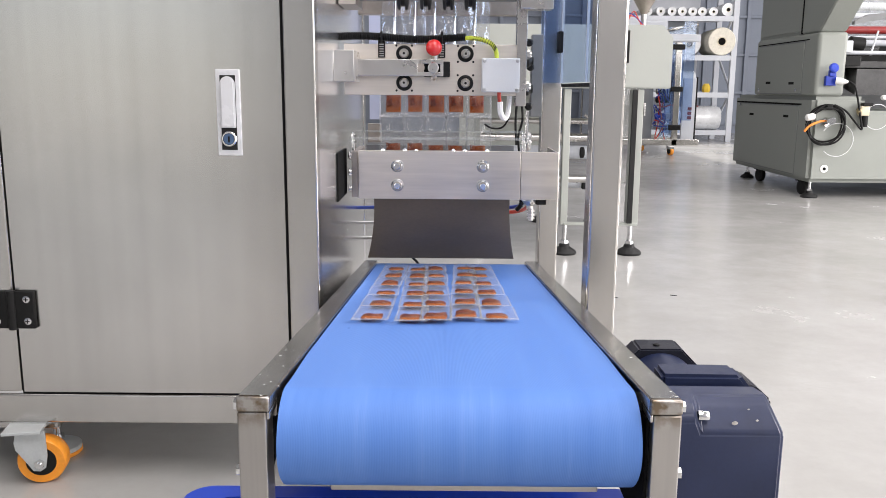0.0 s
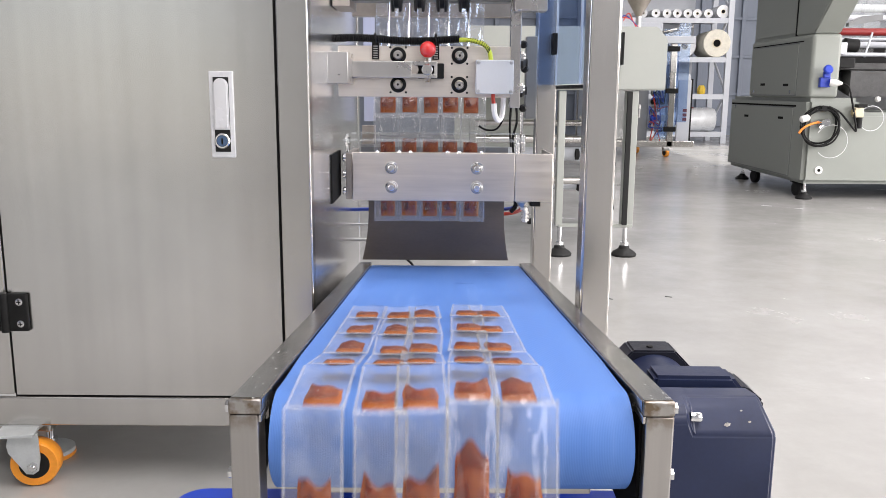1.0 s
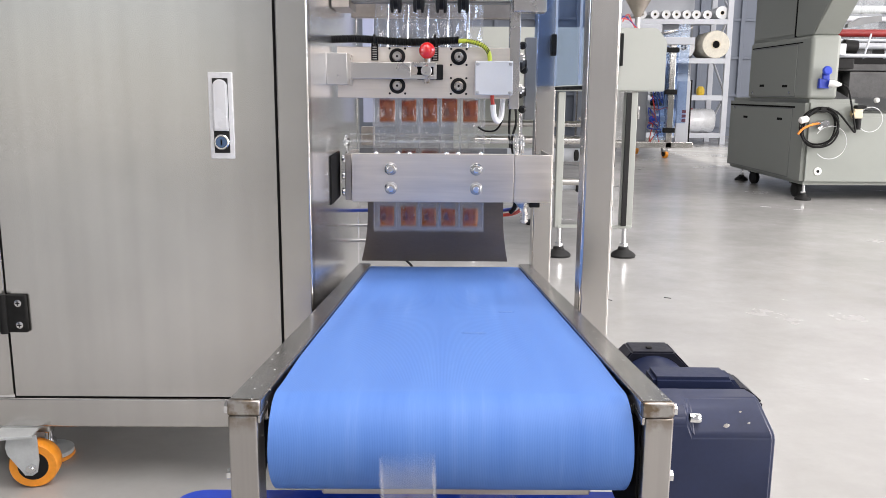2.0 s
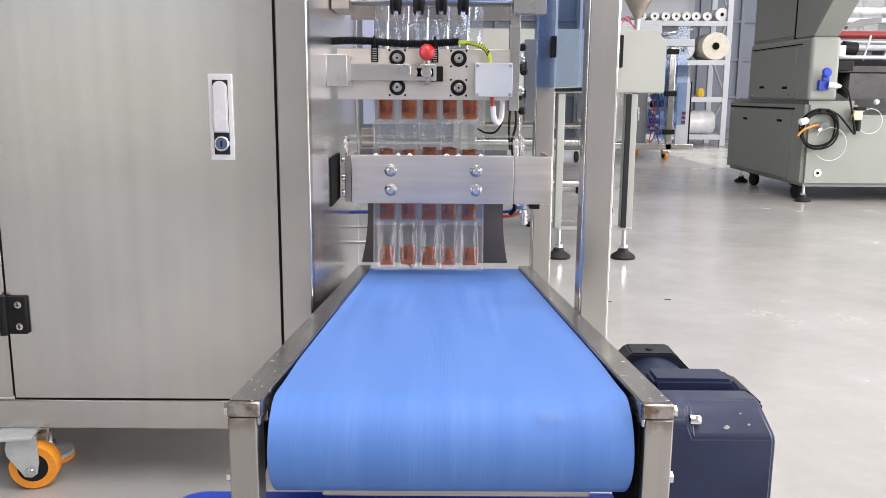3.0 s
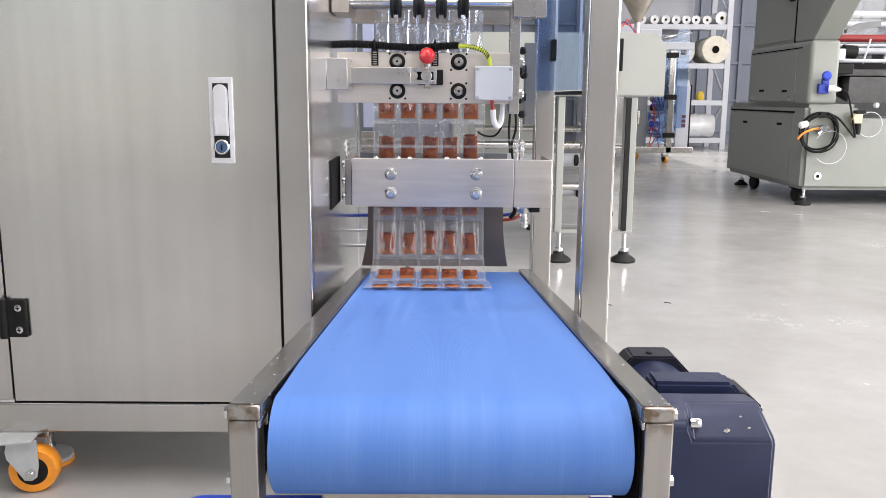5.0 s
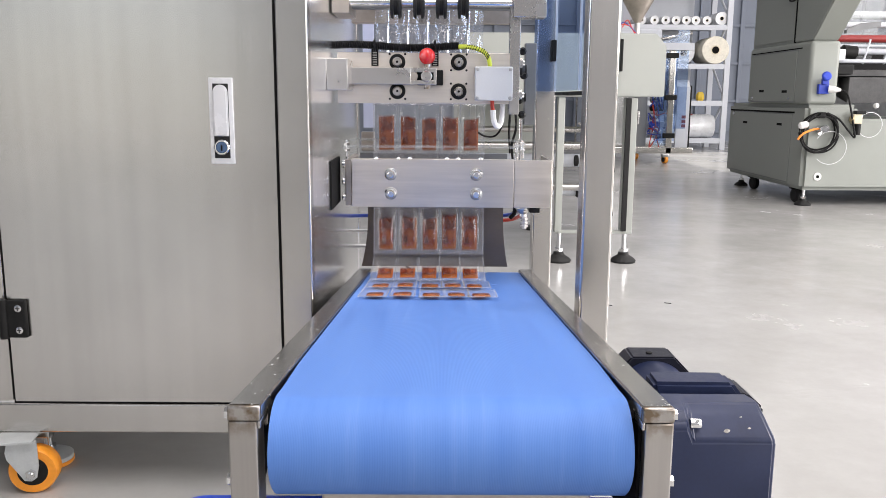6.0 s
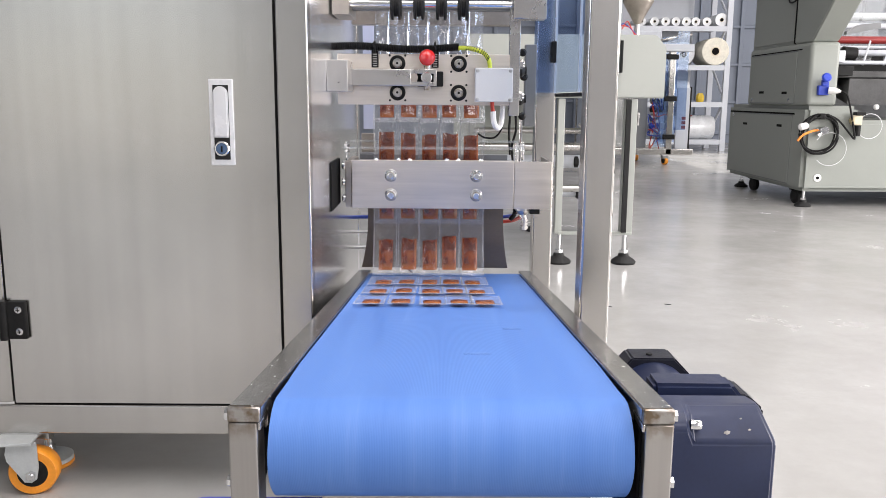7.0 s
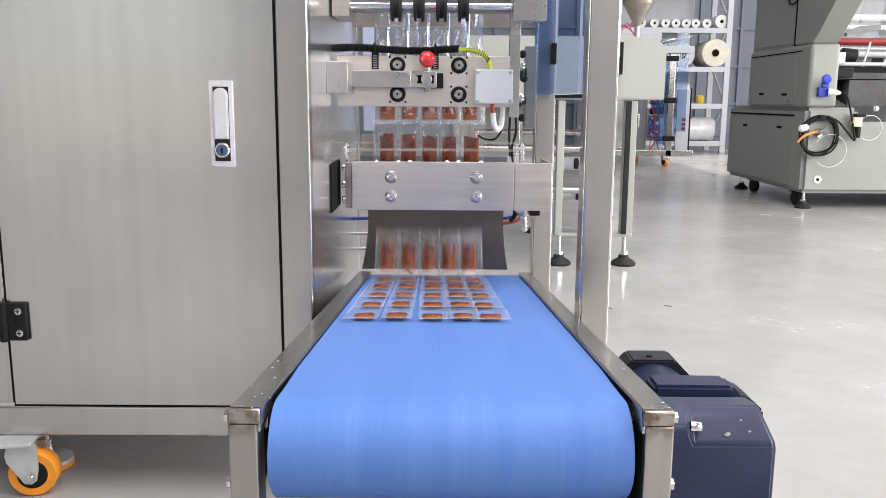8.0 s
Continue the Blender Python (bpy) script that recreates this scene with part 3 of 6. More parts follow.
def washer_bolt(parent, c, r=0.0085):
    c = Vector(c)
    part("washer", lathe(B(), c, (0, -1, 0), [(r * 1.42, 0), (r * 1.42, 0.002), (r * 1.25, 0.003)], 28), SHADED_ZINC, parent)
    part("spring_washer", lathe(B(), c + Vector((0, -0.003, 0)), (0, -1, 0), [(r * 1.12, 0), (r * 1.12, 0.0022), (r * 1.0, 0.003)], 24), ZINC, parent)
    part("bolt_head", hexagon(B(), c + Vector((0, -0.006, 0)), (0, -1, 0), r * 0.98, 0.007), STEEL_WORN, parent)
    part("bolt_crown", lathe(B(), c + Vector((0, -0.013, 0)), (0, -1, 0), [(r * 0.8, 0), (r * 0.76, 0.0008), (r * 0.55, 0.0012)], 18), CHROME, parent)


def lower_jaw(m):
    y = 1.62
    jaw = part("lower_jaw", box(B(), -0.173, 0.143, y, y + 0.014, 0.437, 0.531, 0.0012), STEEL_WIDE, m, "broad brushed steel crimping jaw cover")
    bm = box(B(), 0.1435, 0.2165, y - 0.001, y + 0.005, 0.437, 0.530, 0.0012)
    box(bm, 0.2115, 0.2163, y + 0.0052, y + 0.15, 0.4375, 0.5295, 0.001)
    box(bm, 0.1435, 0.2113, y + 0.0052, y + 0.15, 0.4375, 0.4425, 0.001)
    part("jaw_side_box", bm, STEEL_WIDE, jaw, "folded steel box at the jaw end, open above")
    part("box_inside", box(B(), 0.150, 0.205, y + 0.05, y + 0.14, 0.443, 0.492, 0.003), GREY_MID, jaw)
    part("jaw_end", box(B(), -0.186, -0.1735, y + 0.004, y + 0.15, 0.439, 0.529, 0.001), STEEL_WORN, jaw)
    part("jaw_back", box(B(), -0.173, 0.143, y + 0.172, y + 0.180, 0.45, 0.531, 0.001), GREY_MID, jaw)
    part("jaw_bar", box(B(), -0.172, 0.142, y + 0.016, y + 0.062, 0.452, 0.505, 0.002), GREY_MID, jaw, "dark crimping bar inside the jaw")
    for bx in (-0.0965, 0.0695):
        for bz in (0.5015, 0.464):
            washer_bolt(jaw, (bx, y, bz))
    for bz in (0.455, 0.487, 0.52):
        part("end_bolt", lathe(B(), (-0.186, y + 0.012, bz), (-1, 0, 0), [(0.008, 0), (0.008, 0.005), (0.006, 0.0065)], 18), CHROME, jaw)
    # small knobs on the jaw edge and the clear film guide above it
    for kx in (-0.125, -0.082, -0.06, 0.012, 0.034, 0.078):
        part("jaw_pin", lathe(B(), (kx, y + 0.006, 0.5305), (0, 0, 1), [(0.004, 0), (0.004, 0.002), (0.0028, 0.004)], 14), CHROME, jaw)
    guide = part("film_guide", box(B(), -0.19, 0.162, y - 0.002, y + 0.030, 0.552, 0.556, 0.0005), PERSPEX, m, "clear acrylic film guide strip")
    part("guide_strip", box(B(), -0.19, 0.162, y + 0.15, y + 0.17, 0.558, 0.562, 0.0005), PERSPEX, guide)
    for gx in (-0.182, 0.148, 0.163):
        gy = y + (0.05 if gx > 0.16 else 0.012)
        bm = rod(B(), (gx, gy, 0.53), (gx, gy, 0.566), 0.0032, 12)
        hexagon(bm, (gx, gy, 0.556), (0, 0, 1), 0.006, 0.005)
        hexagon(bm, (gx, gy, 0.545), (0, 0, 1), 0.006, 0.004)
        part("guide_bolt", bm, CHROME, guide)
    # pneumatic elbow under the side box
    bm = lathe(B(), (0.165, y + 0.03, 0.436), (0, 0, -1), [(0.016, 0), (0.016, 0.004), (0.011, 0.010), (0.007, 0.014), (0.007, 0.02)], 20)
    part("air_elbow", bm, SATIN, jaw, "chromed air fitting")
    bm = rod(B(), (0.168, y + 0.03, 0.42), (0.168, y + 0.03, 0.392), 0.005, 12)
    for z in (0.41, 0.402, 0.395):
        hexagon(bm, (0.168, y + 0.03, z), (0, 0, 1), 0.0085, 0.003)
    part("air_nipple", bm, SATIN, jaw)
    part("elbow_block", box(B(), 0.176, 0.196, y + 0.01, y + 0.05, 0.426, 0.4365, 0.001), BLACK, jaw)
    part("cable_clip", tube(B(), smooth_line([(0.150, y + 0.05, 0.437), (0.1505, y + 0.055, 0.420), (0.142, y + 0.06, 0.408)]), 0.004, 8, 0.001), BLACK, jaw)
    part("red_tube", tube(B(), smooth_line([(0.170, y + 0.06, 0.430), (0.176, y + 0.15, 0.406), (0.164, y + 0.24, 0.380), (0.12, y + 0.265, 0.372)]), 0.004), RED_WIRE, jaw, "red air hose")
    part("blue_tube", tube(B(), smooth_line([(0.172, y + 0.07, 0.434), (0.172, y + 0.16, 0.416), (0.160, y + 0.245, 0.390), (0.11, y + 0.27, 0.382)]), 0.004), BLUE_WIRE, jaw, "dark blue air hose")
    # dark sheet below the jaw that guides the strips to the belt
    bm = B()
    rows = []
    for k in range(13):
        u = k / 12
        z = 0.446 - 0.176 * u
        yy = 1.806 + 0.055 * u ** 2.2
        w = 0.004 * math.sin(math.pi * u) - 0.018 * u * u
        rows.append([(-0.160 + w, yy, z), (0.139 - w * 0.8, yy, z)])
    for t in (0.0, 0.003):
        vs = [[bm.verts.new((x, yy + t, z)) for x, yy, z in r] for r in rows]
        for a, b in zip(vs, vs[1:]):
            bm.faces.new((a[0], a[1], b[1], b[0]))
    bmesh.ops.recalc_face_normals(bm, faces=bm.faces)
    part("chute", bm, CHUTE, m, "dark curved guide sheet under the jaw")
    part("rear_hose", tube(B(), [(CX, 1.86, 0.385), (-0.15, 1.87, 0.385), (-0.1, 1.87, 0.386)], 0.004), BLUE_WIRE, m, "dark blue air hose")
    part("loose_cable", tube(B(), smooth_line([(-0.085, 1.90, 0.275), (-0.077, 1.90, 0.262), (-0.066, 1.895, 0.252), (-0.06, 1.89, 0.235)]), 0.0028, 8), BLACK, m, "loose black cable end")
    part("rear_rod", rod(B(), (CX, 1.9, 0.345), (0.0, 1.9, 0.347), 0.003), ZINC, m)
    part("rear_rod", rod(B(), (CX, 1.95, 0.30), (0.0, 1.95, 0.303), 0.004), ZINC, m)


def upper_jaw(m):
    y = 1.60
    jaw = part("upper_jaw", box(B(), -0.195, 0.129, y, y + 0.02, 0.637, 0.731, 0.0012), STEEL_WIDE, m, "bolted steel plate of the upper jaw")
    part("carriage_block", box(B(), -0.2028, -0.1655, y - 0.095, y - 0.001, 0.6605, 0.7155, 0.0012), SATIN, jaw, "square steel clamp block")
    # clamp arm with an open slot at its end
    bm = B()
    box(bm, -0.170, -0.056, y - 0.03, y - 0.012, 0.672, 0.702, 0.001)
    box(bm, -0.0565, -0.009, y - 0.03, y - 0.012, 0.6945, 0.702, 0.0008)
    box(bm, -0.0565, -0.009, y - 0.03, y - 0.012, 0.672, 0.6795, 0.0008)
    box(bm, -0.0140, -0.0085, y - 0.0298, y - 0.0122, 0.6722, 0.7018, 0.0008)
    part("clamp_arm", bm, SATIN, jaw, "flat steel clamp arm with a slot")
    part("slot_end", lathe(B(), (-0.052, y - 0.028, 0.687), (0, -1, 0), [(0.009, 0), (0.009, 0.001)], 20), STEEL_WORN, jaw)
    part("slot_shadow", box(B(), -0.045, 0.004, y - 0.018, y - 0.003, 0.671, 0.699, 0.002), BLACK, jaw)
    bm = lathe(B(), (-0.026, y - 0.022, 0.664), (0, 0, 1), [(0.006, 0), (0.006, 0.008), (0.0072, 0.010), (0.0074, 0.014), (0.0074, 0.03), (0.0072, 0.033), (0.006, 0.035), (0.006, 0.046)], 24)
    part("clamp_pin", bm, STEEL_LEG, jaw, "turned steel clamp pin")
    part("pin_head", lathe(B(), (-0.027, y - 0.0285, 0.687), (0, -1, 0), [(0.0102, 0), (0.0102, 0.004), (0.0086, 0.0058)], 28), SATIN, jaw)
    bm = B()
    bmesh.ops.create_uvsphere(bm, u_segments=32, v_segments=18, radius=0.0152, matrix=Matrix.Translation((-0.026, y - 0.024, 0.7235)))
    part("ball_knob", bm, RED_BALL, jaw, "glossy red ball knob")
    for bx in (-0.082, 0.033):
        for bz in (0.7135, 0.660):
            c = Vector((bx, y, bz))
            ring = part("bearing", lathe(B(), c, (0, -1, 0), [(0.0150, 0), (0.0150, 0.003), (0.0128, 0.0045), (0.0115, 0.0045)], 32), BLACK, jaw, "black flanged bearing")
            part("bearing_race", lathe(B(), c, (0, -1, 0), [(0.0117, 0), (0.0117, 0.0032), (0.0098, 0.0036)], 32), CHROME, ring)
            part("bearing_seal", lathe(B(), c, (0, -1, 0), [(0.0106, 0), (0.0106, 0.0058), (0.0085, 0.0060)], 32), BLACK, ring)
            part("guide_rod_end", lathe(B(), c, (0, -1, 0), [(0.0088, 0), (0.0088, 0.011), (0.0066, 0.0145), (0.002, 0.0145)], 26), SATIN, ring)
            part("rod_centre", lathe(B(), c, (0, -1, 0), [(0.0022, 0), (0.0022, 0.0149)], 14), DARK_GAP, ring)
            for sx in (-1, 1):
                for sz in (-1, 1):
                    part("cap_screw", lathe(B(), c + Vector((sx * 0.0145, 0, sz * 0.0145)), (0, -1, 0), [(0.0021, 0), (0.0021, 0.0014)], 12), BLACK, ring)
    # junction box with four screws
    jb = part("junction_box", box(B(), 0.063, 0.1325, y - 0.030, y - 0.0005, 0.6435, 0.7055, 0.0018), WHITE_BOX, m, "light grey cable junction box")
    for sx in (0.0675, 0.128):
        for sz in (0.6485, 0.7005):
            part("box_screw", lathe(B(), (sx, y - 0.030, sz), (0, -1, 0), [(0.0035, 0), (0.0035, 0.0008), (0.002, 0.0016)], 16), ZINC, jb)
    # corrugated conduit, spiral sleeve, ties
    n = 150
    line = [(-0.207 + 0.240 * k / n, y - 0.006 - 0.004 * math.sin(k * 0.04), 0.742 + 0.0025 * math.sin(k * 0.045 + 0.4)) for k in range(n + 1)]
    con = part("conduit", tube(B(), line, 0.0062, 10, 0.0016), BLACK, m, "black corrugated cable conduit")
    part("earth_sleeve", tube(B(), smooth_line([(0.032, y - 0.008, 0.742), (0.055, y - 0.01, 0.741), (0.078, y - 0.014, 0.733), (0.088, y - 0.018, 0.72), (0.0905, y - 0.02, 0.704)]), 0.0042, 10), YELLOW, con, "yellow green cable sleeve")
    bm = B()
    path = smooth_line([(0.045, y - 0.0085, 0.742), (0.06, y - 0.0105, 0.740), (0.078, y - 0.014, 0.733), (0.087, y - 0.018, 0.722)], 4)
    for p in path[1:]:
        rod(bm, p + Vector((-0.002, -0.0035, -0.004)), p + Vector((0.002, -0.0035, 0.004)), 0.0009, 6)
    part("sleeve_stripe", bm, BLACK, con)
    for tx in (-0.124, -0.0115):
        tie = part("cable_tie", box(B(), tx - 0.0065, tx + 0.0065, y - 0.0035, y - 0.0003, 0.706, 0.738, 0.0006), BLACK, con, "black ladder cable tie")
        for k in range(6):
            part("tie_rung", box(B(), tx - 0.004, tx + 0.004, y - 0.0042, y - 0.003, 0.708 + k * 0.0042, 0.7098 + k * 0.0042), SATIN, tie)
        part("tie_loop", tube(B(), [Vector((tx, y - 0.008 + 0.0095 * math.cos(a), 0.7425 + 0.0095 * math.sin(a))) for a in [k * math.pi / 8 for k in range(17)]], 0.0024, 6), BLACK, tie)
    part("red_cable", tube(B(), smooth_line([(0.096, y - 0.012, 0.645), (0.0965, y - 0.012, 0.634), (0.098, y - 0.01, 0.625)]), 0.0036), RED_WIRE, jb, "red cable end")
    part("white_sleeve", tube(B(), smooth_line([(0.098, y - 0.01, 0.626), (0.100, y - 0.01, 0.606), (0.107, y - 0.005, 0.595), (0.114, y, 0.603), (0.117, y + 0.004, 0.63), (0.117, y + 0.01, 0.645)]), 0.0052), WHITE_WIRE, jb, "white heat sleeve")
    part("black_wire", tube(B(), smooth_line([(0.118, y + 0.06, 0.636), (0.122, y + 0.06, 0.60), (0.11, y + 0.08, 0.575), (0.09, y + 0.1, 0.572), (0.075, y + 0.1, 0.58)]), 0.002, 6), BLACK, jb)
    # upright bar, bracket and top cross bar
    part("upright_bar", box(B(), 0.1285, 0.1475, y - 0.002, y + 0.03, 0.618, 0.90, 0.001), SATIN, m, "flat steel upright")
    part("bar_slot", box(B(), 0.1287, 0.1335, y + 0.001, y + 0.02, 0.73, 0.765), STEEL_WORN, m)
    part("top_bracket", box(B(), 0.130, 0.190, y - 0.045, y - 0.003, 0.792, 0.90, 0.002), SATIN, m, "square steel bracket")
    part("cross_beam", box(B(), -0.19, 0.150, y + 0.215, y + 0.245, 0.802, 0.875, 0.001), STEEL_WORN, m, "dull steel cross beam")
    part("beam_cheek", box(B(), -0.20, -0.168, y - 0.03, y + 0.09, 0.799, 0.87, 0.001), STEEL_WORN, m)
    part("roller_bar", box(B(), -0.196, 0.1285, y + 0.014, y + 0.05, 0.8125, 0.90, 0.001), GREY_MID, m, "dark steel bar behind the roller shaft")
    part("shaft", rod(B(), (-0.19, y - 0.02, 0.819), (0.129, y - 0.02, 0.819), 0.0062, 20), CHROME, m, "polished roller shaft")
    for wx in (-0.083, -0.041, 0.0, 0.040):
        c = Vector((wx, y - 0.02, 0.8165))
        wheel = part("pinch_wheel", lathe(B(), c + Vector((-0.011, 0, 0)), (1, 0, 0), [(0.012, 0), (0.024, 0.001), (0.0262, 0.003), (0.0262, 0.006), (0.020, 0.0068), (0.020, 0.0145), (0.0262, 0.015), (0.0262, 0.0185), (0.024, 0.0205), (0.012, 0.0215)], 28), RUBBER, m, "grooved black rubber wheel")
    for z in (0.714, 0.655):
        bm = rod(B(), (0.148, y + 0.016, z), (0.158, y + 0.016, z), 0.006, 12)
        hexagon(bm, (0.148, y + 0.016, z), (1, 0, 0), 0.009, 0.006)
        part("side_bolt", bm, CHROME, m)
        part("damper", lathe(B(), (0.152, y + 0.22, z - 0.005), (1, 0, 0), [(0.012, 0), (0.014, 0.004), (0.014, 0.02), (0.009, 0.026), (0.009, 0.03)], 20), RUBBER, m, "black rubber damper")
    part("rear_clevis", box(B(), -0.17, -0.142, 1.80, 1.82, 0.535, 0.575, 0.001), STEEL_WORN, m)
    # added pale strip, its colour standing in for light that shows through here
    part("light_strip", box(B(), -0.188, -0.161, 2.048, 2.052, 0.575, 0.90, 0.0006), surface("pale blue strip", (0.46, 0.49, 0.62), 0.3, 0, 0.06), m, "pale blue strip for light showing through behind the film")
    # dark linkage behind the upright bar
    part("linkage_plate", box(B(), 0.197, 0.223, 2.00, 2.03, 0.585, 0.775, 0.002), GREY_MID, m, "dark linkage plate")
    for z, x in ((0.755, 0.188), (0.70, 0.192), (0.655, 0.186), (0.61, 0.190)):
        part("linkage_knob", lathe(B(), (x, 1.985, z), (0, -1, 0), [(0.006, 0), (0.009, 0.003), (0.009, 0.010), (0.005, 0.014)], 18), BLACK, m)
    part("linkage_rod", rod(B(), (0.188, 1.98, 0.50), (0.188, 1.98, 0.60), 0.004, 10), CHROME, m)
    part("linkage_cable", tube(B(), smooth_line([(0.172, 1.97, 0.63), (0.176, 1.97, 0.58), (0.168, 1.98, 0.54), (0.172, 1.99, 0.50)]), 0.003, 6), BLACK, m)
    part("linkage_cable", tube(B(), smooth_line([(0.162, 1.97, 0.62), (0.160, 1.97, 0.57), (0.164, 1.98, 0.52)]), 0.003, 6), BLACK, m)
    # steel rods between the film lanes
    for k in range(5):
        rx = -0.110 + 0.0405 * k
        part("separator_rod", rod(B(), (rx + 0.002, 1.735, 0.735), (rx + 0.002, 1.735, 0.92), 0.0024, 10), CHROME, m)


def film_web(m):
    """Clear tubes of film that run down to the upper jaw, one for each lane, still empty."""
    for k in range(5):
        x = -0.112 + 0.0437 * k
        bm = B()
        grid = []
        for j in range(15):
            z = 0.66 + 0.26 * j / 14
            row = []
            for i in range(9):
                u = i / 8 - 0.5
                bulge = 0.010 * math.cos(math.pi * u) * (0.7 + 0.3 * math.sin(j * 0.9 + k * 1.7)) + 0.0025 * math.sin(i * 2.1 + j * 0.8 + k)
                row.append((x + 0.0455 * u, bulge, z))
            grid.append(row)
        for sgn in (-1, 1):
            vs = [[bm.verts.new((a, 1.755 + sgn * b, c)) for a, b, c in row] for row in grid]
            for p, q in zip(vs, vs[1:]):
                for i in range(8):
                    bm.faces.new((p[i], p[i + 1], q[i + 1], q[i]))
        bmesh.ops.recalc_face_normals(bm, faces=bm.faces)
        part("film_tube", bm, WEB, m, "empty clear film tube")


def guard(m):
    part("guard_panel", box(B(), 0.2245, 0.2745, 2.066, 2.070, 0.665, 1.2, 0.0005), BLUE_ACRYLIC, m, "blue acrylic guard flange")
    part("guard_panel", box(B(), 0.2745, 0.2785, 1.36, 2.070, 0.665, 1.2, 0.0005), BLUE_ACRYLIC, m, "blue transparent acrylic side guard")
    part("guard_edge", box(B(), 0.2740, 0.2790, 2.062, 2.0655, 0.664, 1.2), WHITE_STEEL, m)
    part("guard_edge", box(B(), 0.2740, 0.2790, 1.70, 1.7035, 0.664, 1.2), WHITE_STEEL, m)
    part("guard_hinge", box(B(), 0.262, 0.274, 2.03, 2.062, 0.735, 0.785, 0.002), BLACK, m, "black guard hinge")
    bm = box(B(), 0.2755, 0.277, 1.5, 2.06, 0.655, 0.663, 0.001)
    part("guard_rail", bm, BLACK, m)


def packing_machine():
    m = thing("packing_machine", (-0.5, 1.6, 0), "stainless steel vertical sachet packing machine on casters, running", "packing machine")
    cabinet(m)
    post(m, 0.2235, CY, 0.0485)
    post(m, 0.2345, 2.10, 0.05)
    lower_jaw(m)
    upper_jaw(m)
    film_web(m)
    guard(m)
    # beams that tie the posts to the cabinet, above the view
    part("tie_beam", box(B(), CX - 0.01, 0.272, CY + 0.002, CY + 0.05, 1.7805, 1.83, 0.004), STEEL, m)
    part("tie_beam", box(B(), CX - 0.01, 0.2845, 2.10, 2.15, 1.7805, 1.83, 0.004), STEEL, m)
    part("tie_beam", box(B(), 0.2235, 0.272, CY + 0.0505, 2.0995, 1.7805, 1.83, 0.004), STEEL, m)


packing_machine()

# ---- conveyor ----
SLOPE = math.atan2(0.119, 1.16)
BELT_NEAR, BELT_FAR = 0.755, 1.845       # where the flat of the belt begins and ends, in y


def belt_z(y):
    return 0.3815 - math.tan(SLOPE) * (y - 0.69)


def rail_z(y):
    return 0.3845 - math.tan(SLOPE) * (y - 0.69)


BELT_LOOP = []                           # the belt's run, in the way it travels, as (y, z)
CONVEYOR = []


